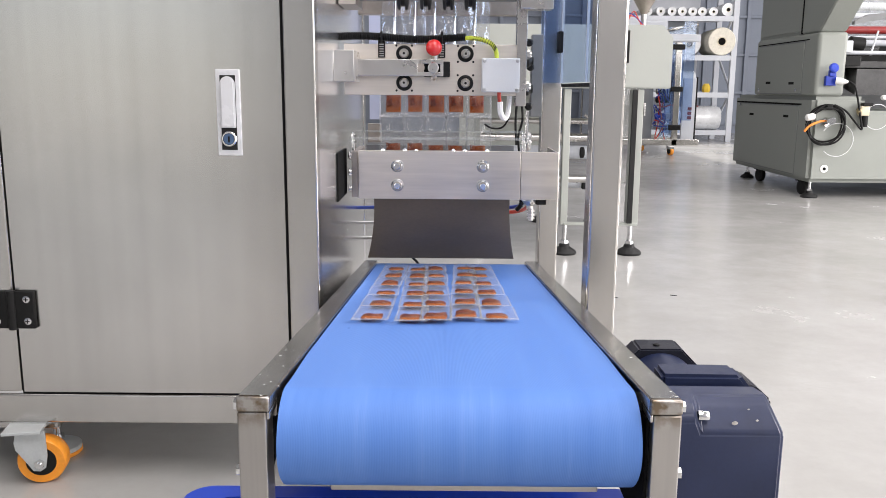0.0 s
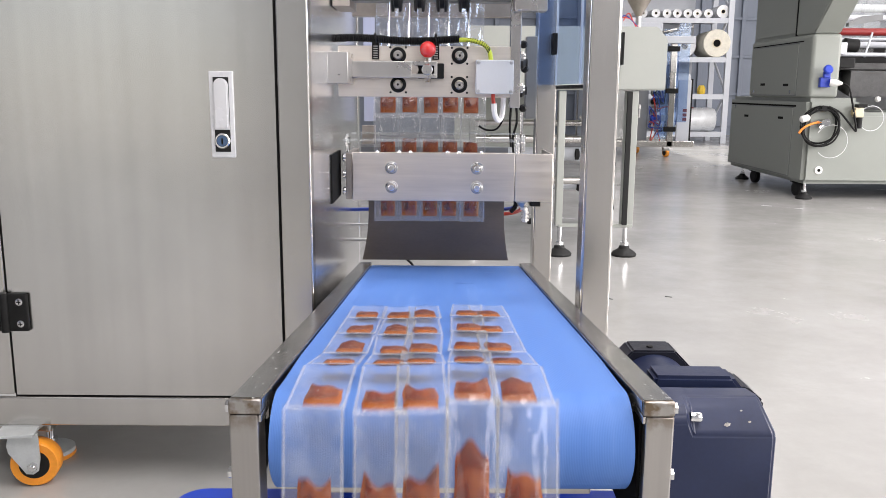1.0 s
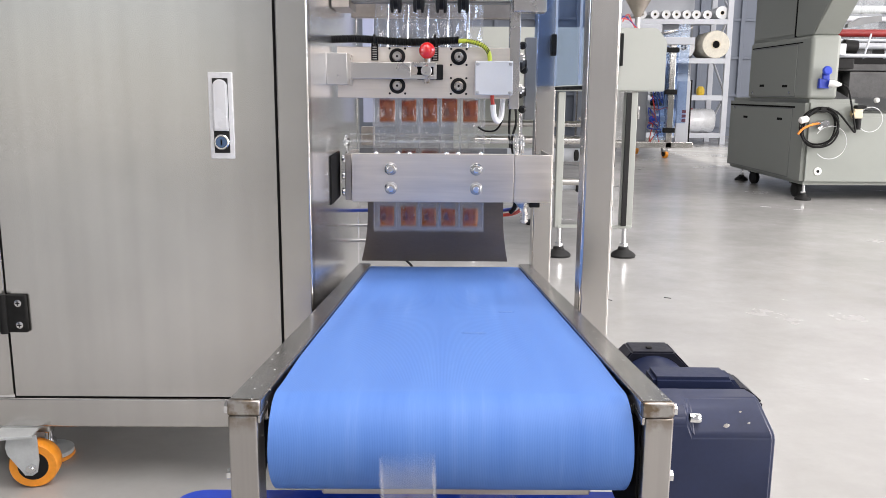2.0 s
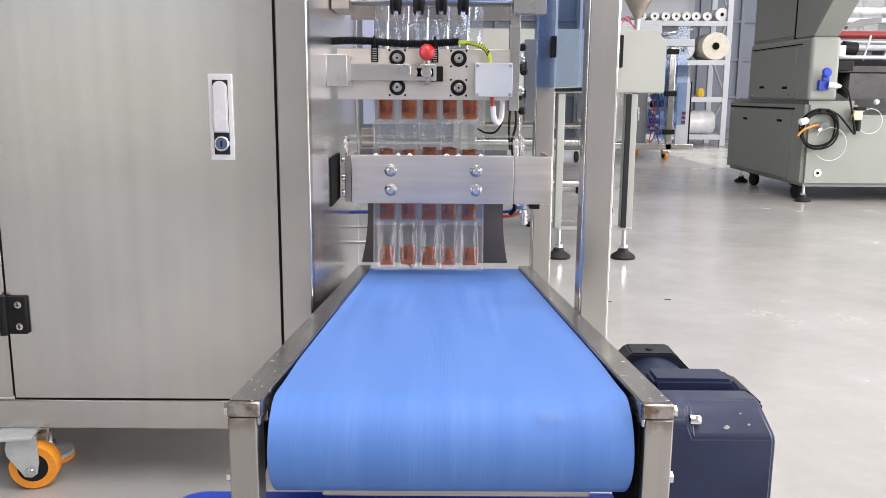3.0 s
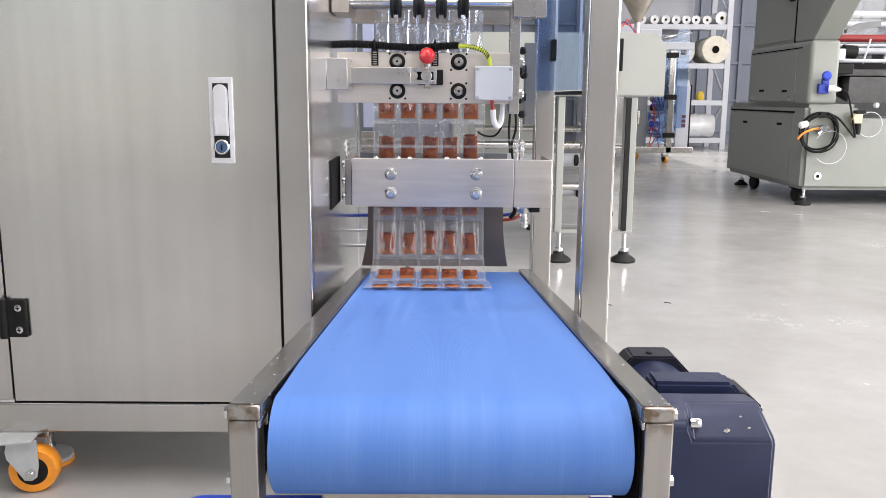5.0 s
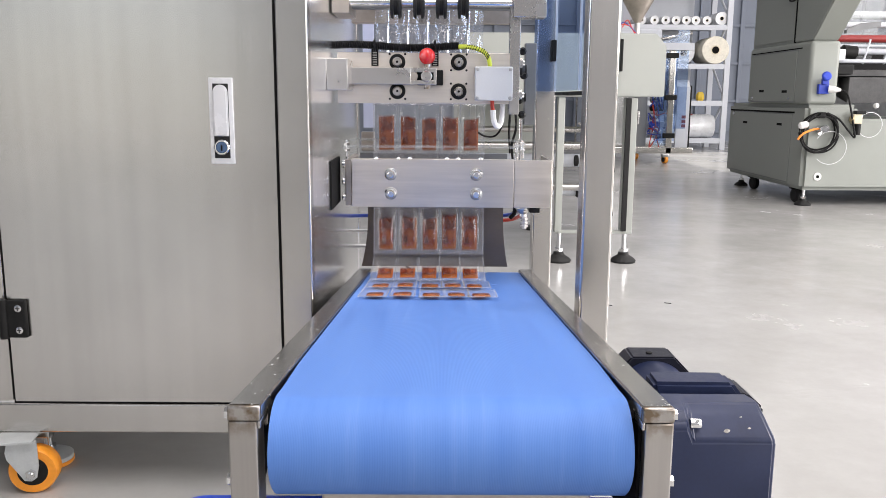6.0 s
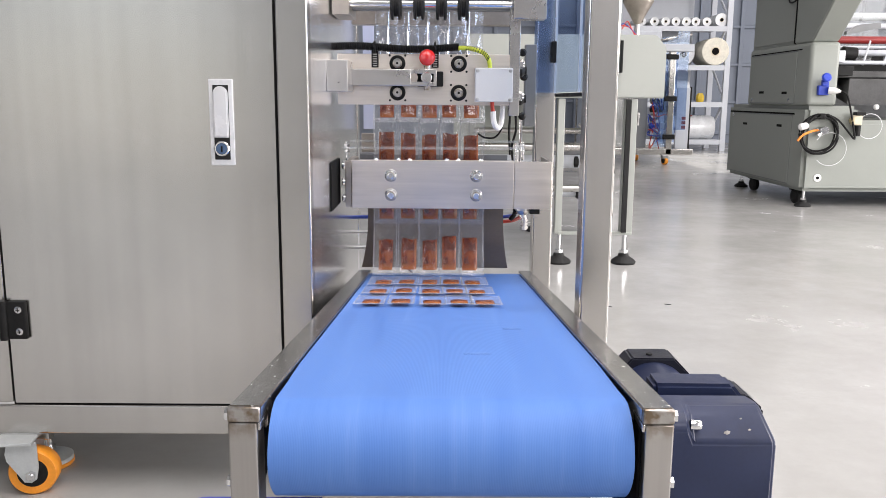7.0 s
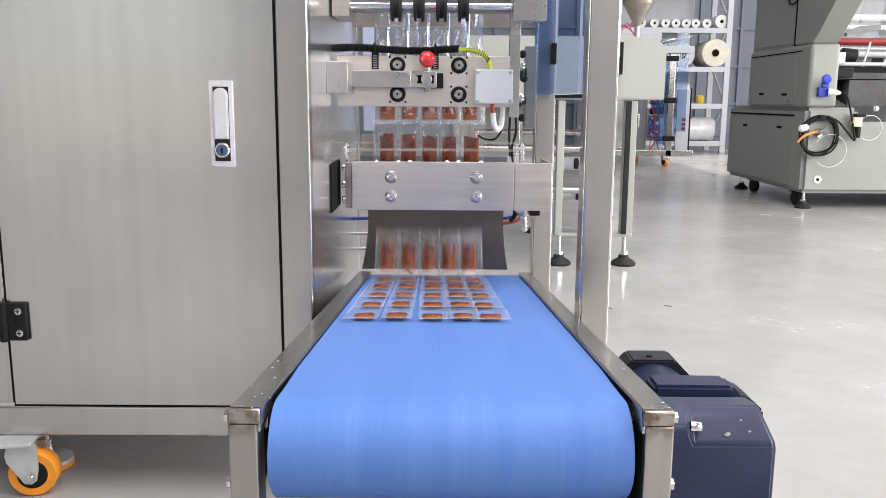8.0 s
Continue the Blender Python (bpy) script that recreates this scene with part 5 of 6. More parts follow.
def shelf_goods():
    film_roll(3.46, 10.79, SHELF_Z[2] + 0.175, 0.172, 0.6, ROLL_CREAM, "large roll of cream film on its side", 3)
    film_roll(3.10, 10.95, SHELF_Z[2] + 0.15, 0.148, 0.5, ROLL_FILM, "roll of clear film on its side", 3)
    for k, x in enumerate((3.22, 3.34, 3.08, 2.95, 2.82, 2.68, 2.52)):
        film_roll(x if k > 1 else (3.20, 3.34)[k], 10.82, SHELF_Z[3] + 0.058, 0.056, 0.5, ROLL_FILM, "small roll of clear film on its side", 0)
    film_roll(3.53, 10.84, SHELF_Z[3] + 0.085, 0.083, 0.4, ROLL_FILM, "medium roll of clear film on its side", 0)
    for k, (x0, x1, z, r) in enumerate(((2.75, 3.55, SHELF_Z[0], 0.155), (2.3, 3.2, SHELF_Z[1], 0.14))):
        t = thing("wrapped_roll", ((x0 + x1) / 2, 11.0, z), "film roll wrapped in white plastic lying on the shelf", "film roll", "film rolls on the shelf rack")
        bm = lathe(B(), (x0, 11.0, z + r), (1, 0, 0), [(r * 0.3, 0), (r * 0.9, 0.01), (r, 0.05), (r * 0.98, (x1 - x0) / 2), (r, x1 - x0 - 0.05), (r * 0.9, x1 - x0 - 0.01), (r * 0.3, x1 - x0)], 30)
        part("wrapping", bm, ROLL_FILM, t)
        if k == 0:
            part("red_label", box(B(), x0 + 0.42, x0 + 0.50, 10.9, 10.98, z + 2 * r - 0.012, z + 2 * r + 0.002, 0.001), RED_PAINT, t, "red label with unreadable print")
    b = thing("yellow_bag", (3.39, 10.9, SHELF_Z[1]), "small crumpled yellow bag on the shelf", "bag")
    bm = lathe(B(), (3.32, 10.86, SHELF_Z[1]), (0, 0, 1), [(0.04, 0), (0.052, 0.03), (0.05, 0.08), (0.03, 0.115)], 7)
    part("bag_skin", bm, surface("yellow plastic", (0.62, 0.42, 0.03), 0.45), b)


shelf_rack()
shelf_goods()


def handle_slot(parent, y, z):
    part("pull_slot", box(B(), 2.2185, 2.2215, y - 0.055, y + 0.055, z - 0.014, z + 0.014, 0.001), GREY_MID, parent)
    part("slot_shadow", box(B(), 2.2178, 2.219, y - 0.042, y + 0.042, z - 0.009, z + 0.007), DARK_GAP, parent)


def grey_machine():
    m = thing("grey_machine", (2.9, 5.8, 0), "large grey green wrapping machine on levelling feet", "wrapping machine")
    x, y = 2.222, 5.13
    bm = prism(B(), [(x, 0.096), (4.4, 0.096), (4.4, 0.535), (2.545, 0.535), (2.545, 0.62), (x, 0.62)], y, 6.5, "y")
    bmesh.ops.bevel(bm, geom=list(bm.edges), offset=0.024, segments=4, affect="EDGES")
    part("lower_cabinet", bm, PUTTY, m, "grey green lower cabinet")
    part("upper_cabinet", box(B(), x, 2.40, y, 6.14, 0.6205, 1.0, 0.022, 4), PUTTY, m, "grey green upper cabinet")
    bm = prism(B(), [(5.40, 1.0005), (6.14, 1.0005), (6.14, 1.9), (5.40, 1.9)], x + 0.02, 2.44, "x")
    part("tower", bm, PUTTY, m)
    bm = prism(B(), [(5.14, 1.0005), (5.40, 1.0005), (5.40, 1.9), (4.12, 1.9)], x + 0.006, 2.386, "x")
    bmesh.ops.bevel(bm, geom=list(bm.edges), offset=0.006, segments=2, affect="EDGES")
    part("leaning_console", bm, PUTTY, m, "console leaning forward over the machine")
    part("tower_joint", box(B(), x + 0.002, x + 0.0195, 5.393, 5.405, 1.0, 1.9), DARK_GAP, m)
    part("tower_door", box(B(), x + 0.014, x + 0.0195, 5.42, 6.1, 1.02, 1.85, 0.003), PUTTY, m)
    # door sheets with dark joints on the left face
    for a, b, c, d in ((5.33, 6.42, 0.125, 0.562), (5.32, 6.08, 0.63, 0.955)):
        part("door_joint", box(B(), x - 0.0006, x + 0.001, a, b, c, d), GREY_MID, m)
        part("side_door", box(B(), x - 0.004, x + 0.0005, a + 0.006, b - 0.006, c + 0.006, d - 0.006, 0.001), PUTTY, m, "grey green side door")
    part("cabinet_joint", box(B(), x - 0.0012, x + 0.001, 5.30, 6.47, 0.563, 0.574), DARK_GAP, m)
    part("top_joint", box(B(), x - 0.0012, x + 0.001, 5.26, 6.10, 0.957, 0.964), DARK_GAP, m)
    for hy, hz in ((5.52, 0.49), (6.14, 0.485), (5.48, 0.70), (5.87, 0.705)):
        handle_slot(m, hy, hz)
    for hy, hz in ((5.40, 0.655), (6.03, 0.655), (6.38, 0.545)):
        part("latch", lathe(B(), (x - 0.003, hy, hz), (-1, 0, 0), [(0.012, 0), (0.012, 0.004), (0.008, 0.006)], 14), CHROME, m)
    # feet and casters
    for fx, fy in ((2.262, 5.17), (2.30, 6.36), (4.2, 5.3), (4.2, 6.36)):
        level_foot(m, fx, fy, 0.11)
    for fx, fy in ((2.29, 5.33), (2.31, 6.12), (4.1, 5.5)):
        part("caster_wheel", lathe(B(), (fx - 0.02, fy, 0.047), (1, 0.2, 0), [(0.03, 0), (0.047, 0.006), (0.047, 0.034), (0.03, 0.04)], 22), RUBBER, m, "black caster wheel")
        part("caster_plate", box(B(), fx - 0.04, fx + 0.04, fy - 0.03, fy + 0.03, 0.085, 0.0955), BLACK, m)
    # front: plug, cable coil, fittings, grommet
    sock = part("socket", box(B(), 2.272, 2.335, y - 0.03, y - 0.001, 0.683, 0.742, 0.004), BLUE_PLUG, m, "blue industrial socket")
    part("socket_lid", lathe(B(), (2.302, y - 0.045, 0.785), (0, -1, 0.25), [(0.024, 0), (0.028, 0.004), (0.028, 0.014), (0.02, 0.02)], 22), BLUE_PLUG, sock)
    part("socket_hinge", box(B(), 2.285, 2.325, y - 0.045, y - 0.02, 0.738, 0.775, 0.004), BLUE_PLUG, sock)
    part("plug", lathe(B(), (2.325, y - 0.04, 0.712), (1, -0.4, -0.1), [(0.021, 0), (0.021, 0.03), (0.015, 0.05), (0.007, 0.07)], 20), WHITE_WIRE, sock, "white plug")
    part("mains_cable", tube(B(), smooth_line([(2.40, y - 0.065, 0.705), (2.43, y - 0.07, 0.68), (2.46, y - 0.06, 0.6), (2.49, y - 0.05, 0.50), (2.505, y - 0.05, 0.425), (2.46, y - 0.05, 0.47), (2.40, y - 0.045, 0.535), (2.33, y - 0.045, 0.57)], 8), 0.006, 8), BLACK, sock, "black mains cable")
    pts = []
    for k in range(150):
        a = 2 * math.pi * k / 36
        w = 0.003 * math.sin(k * 0.35) + 0.010 * math.sin(k * 0.11)
        pts.append((2.298 + (0.108 + w) * math.cos(a), y - 0.03 - 0.018 * math.sin(k * 0.31), 0.45 + (0.112 + w) * math.sin(a)))
    part("cable_coil", tube(B(), pts, 0.0058, 8), BLACK, m, "coil of black cable")
    part("coil_hook", box(B(), 2.285, 2.32, y - 0.05, y - 0.001, 0.54, 0.575, 0.004), BLACK, m)
    part("cable_end", lathe(B(), (2.16, y - 0.05, 0.49), (1, 0, 0.25), [(0.010, 0), (0.021, 0.01), (0.021, 0.05), (0.010, 0.06)], 16), WHITE_WIRE, m, "white connector")
    part("orange_hose", tube(B(), smooth_line([(2.16, y - 0.05, 0.41), (2.19, y - 0.05, 0.445), (2.25, y - 0.045, 0.47), (2.30, y - 0.03, 0.475)], 6), 0.007, 8), ORANGE_WIRE, m, "orange air hose")
    bm = lathe(B(), (2.30, y - 0.001, 0.475), (0, -1, 0), [(0.02, 0), (0.02, 0.03), (0.013, 0.04), (0.013, 0.06)], 16)
    rod(bm, (2.29, y - 0.03, 0.44), (2.34, y - 0.03, 0.49), 0.012, 12)
    rod(bm, (2.325, y - 0.05, 0.475), (2.325, y - 0.02, 0.475), 0.022, 14)
    part("air_valve", bm, CHROME, m, "chromed air valve")
    reg = part("air_regulator", box(B(), 2.49, 2.545, y - 0.05, y - 0.001, 0.505, 0.565, 0.008), CREAM, m, "cream air regulator")
    part("regulator_cap", box(B(), 2.50, 2.56, y - 0.055, y - 0.01, 0.565, 0.585, 0.004), BLACK, reg)
    part("regulator_bowl", rod(B(), (2.525, y - 0.03, 0.44), (2.525, y - 0.03, 0.505), 0.02, 16), BLACK, reg)
    part("regulator_dial", rod(B(), (2.475, y - 0.04, 0.535), (2.49, y - 0.04, 0.535), 0.018, 14), BRASS, reg)
    for c, r, z in ((2.60, 0.075, 0.50), (2.37, 0.10, 0.36)):
        part("clear_hose", tube(B(), [(c + r * math.cos(a), y - 0.03, z + r * math.sin(a)) for a in [k * math.pi / 12 - 2.4 for k in range(20)]], 0.0022, 6), ROLL_FILM, m, "thin clear hose")
    part("grommet", lathe(B(), (2.322, y, 0.182), (0, -1, 0), [(0.024, 0), (0.024, 0.004), (0.015, 0.006), (0.011, 0.006), (0.011, 0.002)], 20), WHITE_WIRE, m, "white grommet")
    part("grommet_hole", lathe(B(), (2.322, y - 0.003, 0.182), (0, -1, 0), [(0.009, 0), (0.009, 0.004)], 16), DARK_GAP, m)
    # open working bay to the right of the column
    part("bay_back", box(B(), 2.545, 4.4, 6.0, 6.05, 0.535, 0.95, 0.004), GREY_MID, m)
    part("hinged_flap", prism(B(), [(5.18, 0.63), (5.45, 0.70), (5.45, 0.79), (5.18, 0.785)], 2.49, 4.2, "x"), DARK_PLATE, m, "dark grey former plate")
    part("former_edge", box(B(), 2.37, 4.2, 5.20, 5.5, 0.79, 0.83, 0.004), DARK_PLATE, m)
    part("bay_shadow", box(B(), 2.45, 4.3, 5.85, 5.9, 0.84, 1.0, 0.003), BLACK, m)
    part("former_block", box(B(), 2.375, 2.50, 5.16, 5.3, 0.80, 0.86, 0.006), BLACK, m)
    part("slide_block", box(B(), 2.39, 2.44, 5.15, 5.25, 0.88, 0.95, 0.006), WHITE_STEEL, m)
    for z, yy, r, mat in ((0.885, 5.3, 0.012, WHITE_STEEL), (0.985, 5.4, 0.008, WHITE_STEEL), (1.035, 5.5, 0.024, RED_PAINT), (1.13, 5.6, 0.018, WHITE_STEEL), (1.20, 5.7, 0.026, ROLL_FILM), (0.955, 5.5, 0.02, WHITE_STEEL)):
        part("film_roller", rod(B(), (2.40, yy, z), (4.2, yy, z), r, 20), mat, m, "red roller" if mat is RED_PAINT else "white film roller")
    part("lever", prism(B(), [(2.42, 1.04), (2.62, 1.08), (2.62, 1.11), (2.5, 1.10), (2.42, 1.06)], 5.12, 5.16, "y"), GREY_MID, m, "dark lever arm")
    for rx in (2.62, 2.75):
        part("film_arm", rod(B(), (rx, 5.3, 0.87), (rx + 0.06, 5.35, 1.02), 0.006, 10), WHITE_STEEL, m)
    for px in (2.58, 2.72, 2.9):
        part("guard_pane", prism(B(), [(px, 0.9), (px + 0.1, 0.9), (px + 0.16, 1.3), (px + 0.02, 1.3)], 5.6, 5.605, "y"), PERSPEX, m, "clear hinged guard pane")
    part("bay_knob", lathe(B(), (2.63, 5.12, 0.615), (0, -1, 0), [(0.012, 0), (0.016, 0.008), (0.016, 0.02), (0.010, 0.03)], 16), WHITE_WIRE, m)
    part("black_boss", lathe(B(), (2.43, 5.2, 0.94), (1, 0, -0.1), [(0.02, 0), (0.04, 0.01), (0.04, 0.09), (0.02, 0.1)], 18), BLACK, m)
    part("tower_window", box(B(), 2.45, 4.4, 6.2, 6.22, 1.0, 1.9), PERSPEX, m)
    part("cable_loop", tube(B(), smooth_line([(x + 0.008, 5.55, 1.32), (x + 0.004, 5.52, 1.27), (x + 0.004, 5.44, 1.265), (x + 0.004, 5.36, 1.30)]), 0.006, 6), BLACK, m)


grey_machine()


def scrap():
    for k, (sx, sy, a) in enumerate(((0.540, 2.58, -45), (0.735, 2.61, -25))):
        bm = box(B(), -0.011, 0.011, -0.001, 0.001, 0, 0.002)
        ob = solid("floor_scrap", bm, RUBBER, "thin dark scrap of wire on the floor", "scrap", group="scraps on the floor")
        ob.matrix_world = pose(sx, sy, 0.0, 0, 0, a)


scrap()

# ---- sachet strips ----
PITCH = 0.1110
LANES = (-0.1118, -0.0665, -0.0225, 0.0185, 0.0615)
WINGS = ((0.0285, 0.0228), (0.0228, 0.0228), (0.0228, 0.0228), (0.0228, 0.0228), (0.0228, 0.0300))     # from the middle of each lane to its two edges


def pillow(left, right, l, fat, nx=18, ny=20, seed=0):
    """Two films sealed round a pocket, with flat wings on both sides of it, in the x, y plane."""
    rnd = random.Random(seed)
    ph = [rnd.uniform(0, 6.28) for _ in range(6)]
    bm = bmesh.new()
    sheets = []
    for sgn in (1, -1):
        rows = []
        for j in range(ny + 1):
            v = j / ny
            row = []
            for i in range(nx + 1):
                x = -left + (left + right) * i / nx
                u = x / 0.0185
                e = max(0.0, 1 - abs(u) ** 2.6) * max(0.0, 1 - abs(2 * v - 1.02) ** 5)
                neck = 1 - 0.55 * math.exp(-((v - 0.80 - 0.05 * u * u) / 0.045) ** 2)
                crease = 1 + 0.10 * math.sin(4 * u + 5 * v + ph[0]) + 0.07 * math.sin(11 * v - 4 * u + ph[1])
                fold = 0.0007 * math.sin(7.5 * u + ph[3]) * math.exp(-((v - 0.88) / 0.06) ** 2)
                z = sgn * (fat * e * crease * neck + 0.0002) + 0.0006 * math.sin(5 * v + ph[2]) * math.cos(u) + fold
                row.append(bm.verts.new((x, (v - 0.5) * l, z)))
            rows.append(row)
        sheets.append(rows)
    for s, rows in enumerate(sheets):
        for j in range(ny):
            for i in range(nx):
                q = (rows[j][i], rows[j][i + 1], rows[j + 1][i + 1], rows[j + 1][i])
                bm.faces.new(q if s == 0 else q[::-1]).material_index = s
    return bm


def sauce_blob(w, l, fat, seed, ragged=1.0):
    """The filling: flat below, domed, with an uneven upper edge."""
    rnd = random.Random(seed)
    ph = [rnd.uniform(0, 6.28) for _ in range(4)]
    bm = bmesh.new()
    nx, ny = 10, 10
    sheets = []
    for sgn in (1, -1):
        rows = []
        for j in range(ny + 1):
            v = j / ny
            row = []
            for i in range(nx + 1):
                u = i / nx
                e = max(0.0, 1 - abs(2 * u - 1) ** 4) ** 0.5 * max(0.0, 1 - abs(2 * v - 1) ** 4) ** 0.5
                top = l * (1 + ragged * (0.035 * math.sin(3.2 * u + ph[0]) + 0.02 * math.sin(8 * u + ph[1])))
                narrow = 1 - 0.05 * abs(v - 0.5) - 0.05 * (ragged - 1) * (max(0.0, v - 0.55) ** 2 * 4 + 0.3 * math.sin(9 * v + ph[3]))
                z = sgn * fat * e * (1.1 - 0.3 * v + 0.12 * math.sin(6 * u + 4 * v + ph[2]))
                row.append(bm.verts.new(((u - 0.5) * w * narrow, v * top, z)))
            rows.append(row)
        sheets.append(rows)
    for s, rows in enumerate(sheets):
        for j in range(ny):
            for i in range(nx):
                q = (rows[j][i], rows[j][i + 1], rows[j + 1][i + 1], rows[j + 1][i])
                bm.faces.new(q if s == 0 else q[::-1])
    bmesh.ops.remove_doubles(bm, verts=bm.verts, dist=0.00005)
    return bm


def seal_strip(w, h):
    """A crimped seal: a thin corrugated band."""
    bm = bmesh.new()
    n = 10
    rows = [[bm.verts.new(((i / 6 - 0.5) * w, (j / n - 0.5) * h, 0.0005 + 0.0004 * (j % 2))) for i in range(7)] for j in range(n + 1)]
    for a, b in zip(rows, rows[1:]):
        for i in range(6):
            bm.faces.new((a[i], a[i + 1], b[i + 1], b[i]))
    return bm


FILM_MESH = [[finish(pillow(a, b, PITCH - 0.0012, 0.0044, seed=7 * n + k), "film", FILM) for k in range(3)] for n, (a, b) in enumerate(WINGS)]


def fillings(length, spread, ragged, seed):
    out = []
    for k in range(6):
        blob = sauce_blob(0.0290 + 0.0012 * (k % 3), length + spread * (k % 4), 0.0027, seed + k, ragged)
        bmesh.ops.translate(blob, verts=blob.verts, vec=(0.0006 * (k - 2.5), -PITCH / 2 + 0.012, 0))
        out.append(finish(blob, "filling", SAUCE))
    return out


LONG_MESH = fillings(0.064, 0.0022, 0.6, 20)
BLOB_MESH = fillings(0.0435, 0.0022, 0.6, 80)
SHORT_MESH = fillings(0.036, 0.0018, 0.6, 60)
SPREAD_MESH = fillings(0.040, 0.0045, 3.6, 40)
SEAL_MESH, EDGE_MESH = [], []
for a, b in WINGS:
    sm = seal_strip(a + b - 0.002, 0.009)
    bmesh.ops.translate(sm, verts=sm.verts, vec=((b - a) / 2, -PITCH / 2 + 0.0055, 0))
    SEAL_MESH.append(finish(sm, "seal", SEAL))
    pair = []
    for x in (-a + 0.0022, b - 0.0022):
        sm = bmesh.new()
        box(sm, x - 0.0010, x + 0.0010, -PITCH / 2 + 0.010, PITCH / 2 - 0.002, -0.0002, 0.0004)
        pair.append(finish(sm, "side_seal", SEAL))
    EDGE_MESH.append(pair)


def curve(points, first=0.0):
    """A line in the y, z plane with its running length, which is first at its first point."""
    pts = [Vector((0, p[0], p[1])) for p in points]
    run = [first]
    for a, b in zip(pts, pts[1:]):
        run.append(run[-1] + (b - a).length)

    def at(s):
        if s <= first:
            return pts[0] + (pts[0] - pts[1]).normalized() * (first - s)
        for k in range(1, len(run)):
            if s <= run[k]:
                return pts[k - 1].lerp(pts[k], (s - run[k - 1]) / (run[k] - run[k - 1]))
        return pts[-1] + (pts[-1] - pts[-2]).normalized() * (s - run[-1])
    return at


LIE = 0.0046                        # a sachet's middle above the belt


def bend(corner, a, b, r, steps=10):
    """Points of a rounded corner between two directions, a coming in and b going out."""
    a, b = Vector((0, *a)).normalized(), Vector((0, *b)).normalized()
    turn = a.angle(b)
    d = r * math.tan(turn / 2)
    p, q, c = Vector((0, *corner)) - a * d, Vector((0, *corner)) + b * d, Vector((0, *corner))
    out = []
    for k in range(steps + 1):
        u = k / steps
        v = p * (1 - u) ** 2 + c * 2 * u * (1 - u) + q * u * u
        out.append((v.y, v.z))
    return out


def swoop(p, c, q, steps=14):
    """A slack curve from p to q that leans towards c."""
    out = []
    for k in range(steps + 1):
        u = k / steps
        out.append(tuple(p[i] * (1 - u) ** 2 + c[i] * 2 * u * (1 - u) + q[i] * u * u for i in (0, 1)))
    return out


FALL_Y = 1.755
UPHILL = (-math.cos(SLOPE), math.sin(SLOPE))
# fed level from behind the upper jaw, then down to the belt and towards its drive end;
# the length is one metre less the height while the film hangs. Once tight to the belt, once slack.


def feed(y):
    return [(y + 1.0, 0.69)] + bend((y, 0.69), (-1, 0), (0, -1), 0.03)


def hang(y, rest):
    pts = feed(y) + rest
    lead_in = sum((Vector(p) - Vector(q)).length for p, q in zip(feed(y), feed(y)[1:]))
    return curve(pts, 1.0 - feed(y)[-1][1] - lead_in)


TIGHT = hang(1.735, bend((1.735, belt_z(1.735) + LIE), (0, -1), UPHILL, 0.045) + [(0.76, belt_z(0.76) + LIE)])
SLACK = hang(FALL_Y, swoop((FALL_Y, 0.46), (1.715, belt_z(1.715) + LIE), (1.54, belt_z(1.54) + LIE)) + [(0.76, belt_z(0.76) + LIE)])
EASING = [(0.0, 0.0), (3.1, 0.0), (3.55, 0.30), (4.46, 0.38), (4.78, 0.40), (5.8, 0.28), (6.2, 0.24), (7.2, 0.24), (7.6, 0.26), (8.0, 0.26)]


def down(t):
    w = along(t, EASING)
    return lambda s: TIGHT(s).lerp(SLACK(s), w)


# along the belt, over its nose and down to the floor; the length starts at the tail
AWAY = curve([(1.85, belt_z(1.85) + LIE), (0.86, belt_z(0.86) + LIE), (0.80, belt_z(0.80) + LIE + 0.006), (0.745, belt_z(0.745) + LIE + 0.016)] + bend((0.622, 0.392), (-1, -0.06), (0, -1), 0.022) + bend((0.622, 0.005), (0, -1), (-1, 0), 0.06) + [(-1.2, 0.004)])


def lying(path, lead, x, sway=0.0, lift=0.0):
    """The pose of a sachet whose leading edge is at that length of the path."""
    p, q = path(lead), path(lead - PITCH)
    m = (p + q) / 2
    d = q - p
    return pose(x, m.y, m.z + lift, math.degrees(math.atan2(d.z, d.y)), 0, 0) @ pose(0, 0, 0, 0, 0, sway)


def along(t, rows):
    """A value between rows of (time, value), easing through each."""
    if t <= rows[0][0]:
        return rows[0][1]
    for (a, u), (b, v) in zip(rows, rows[1:]):
        if t <= b:
            return u + (v - u) * (t - a) / (b - a)
    return rows[-1][1]


# lead of the new strip along DOWN: it hangs still, then is pulled on by one sachet
PULLS = [(0.0, 0.515), (0.52, 0.515), (0.62, 0.55), (0.72, 0.61), (0.80, 0.622), (1.90, 0.622), (2.02, 0.66), (2.12, 0.722), (2.20, 0.742), (3.10, 0.744), (3.20, 0.764), (3.30, 0.800), (3.42, 0.845), (3.55, 0.852), (4.46, 0.855), (4.56, 0.884), (4.66, 0.936), (4.78, 0.952), (5.80, 0.958), (5.90, 0.984), (6.0, 1.026), (6.10, 1.045), (6.2, 1.050), (7.12, 1.059), (7.22, 1.073), (7.32, 1.116), (7.42, 1.150), (7.52, 1.164), (7.86, 1.167), (8.0, 1.169)]
# how much of that the slack near the belt takes up
SLIP = [(0.0, 0.0), (1.9, 0.0), (2.2, 0.021), (3.1, 0.021), (3.55, 0.036), (4.46, 0.034), (4.78, 0.042), (5.8, 0.034), (6.1, 0.006), (6.2, 0.0), (8.0, 0.0)]
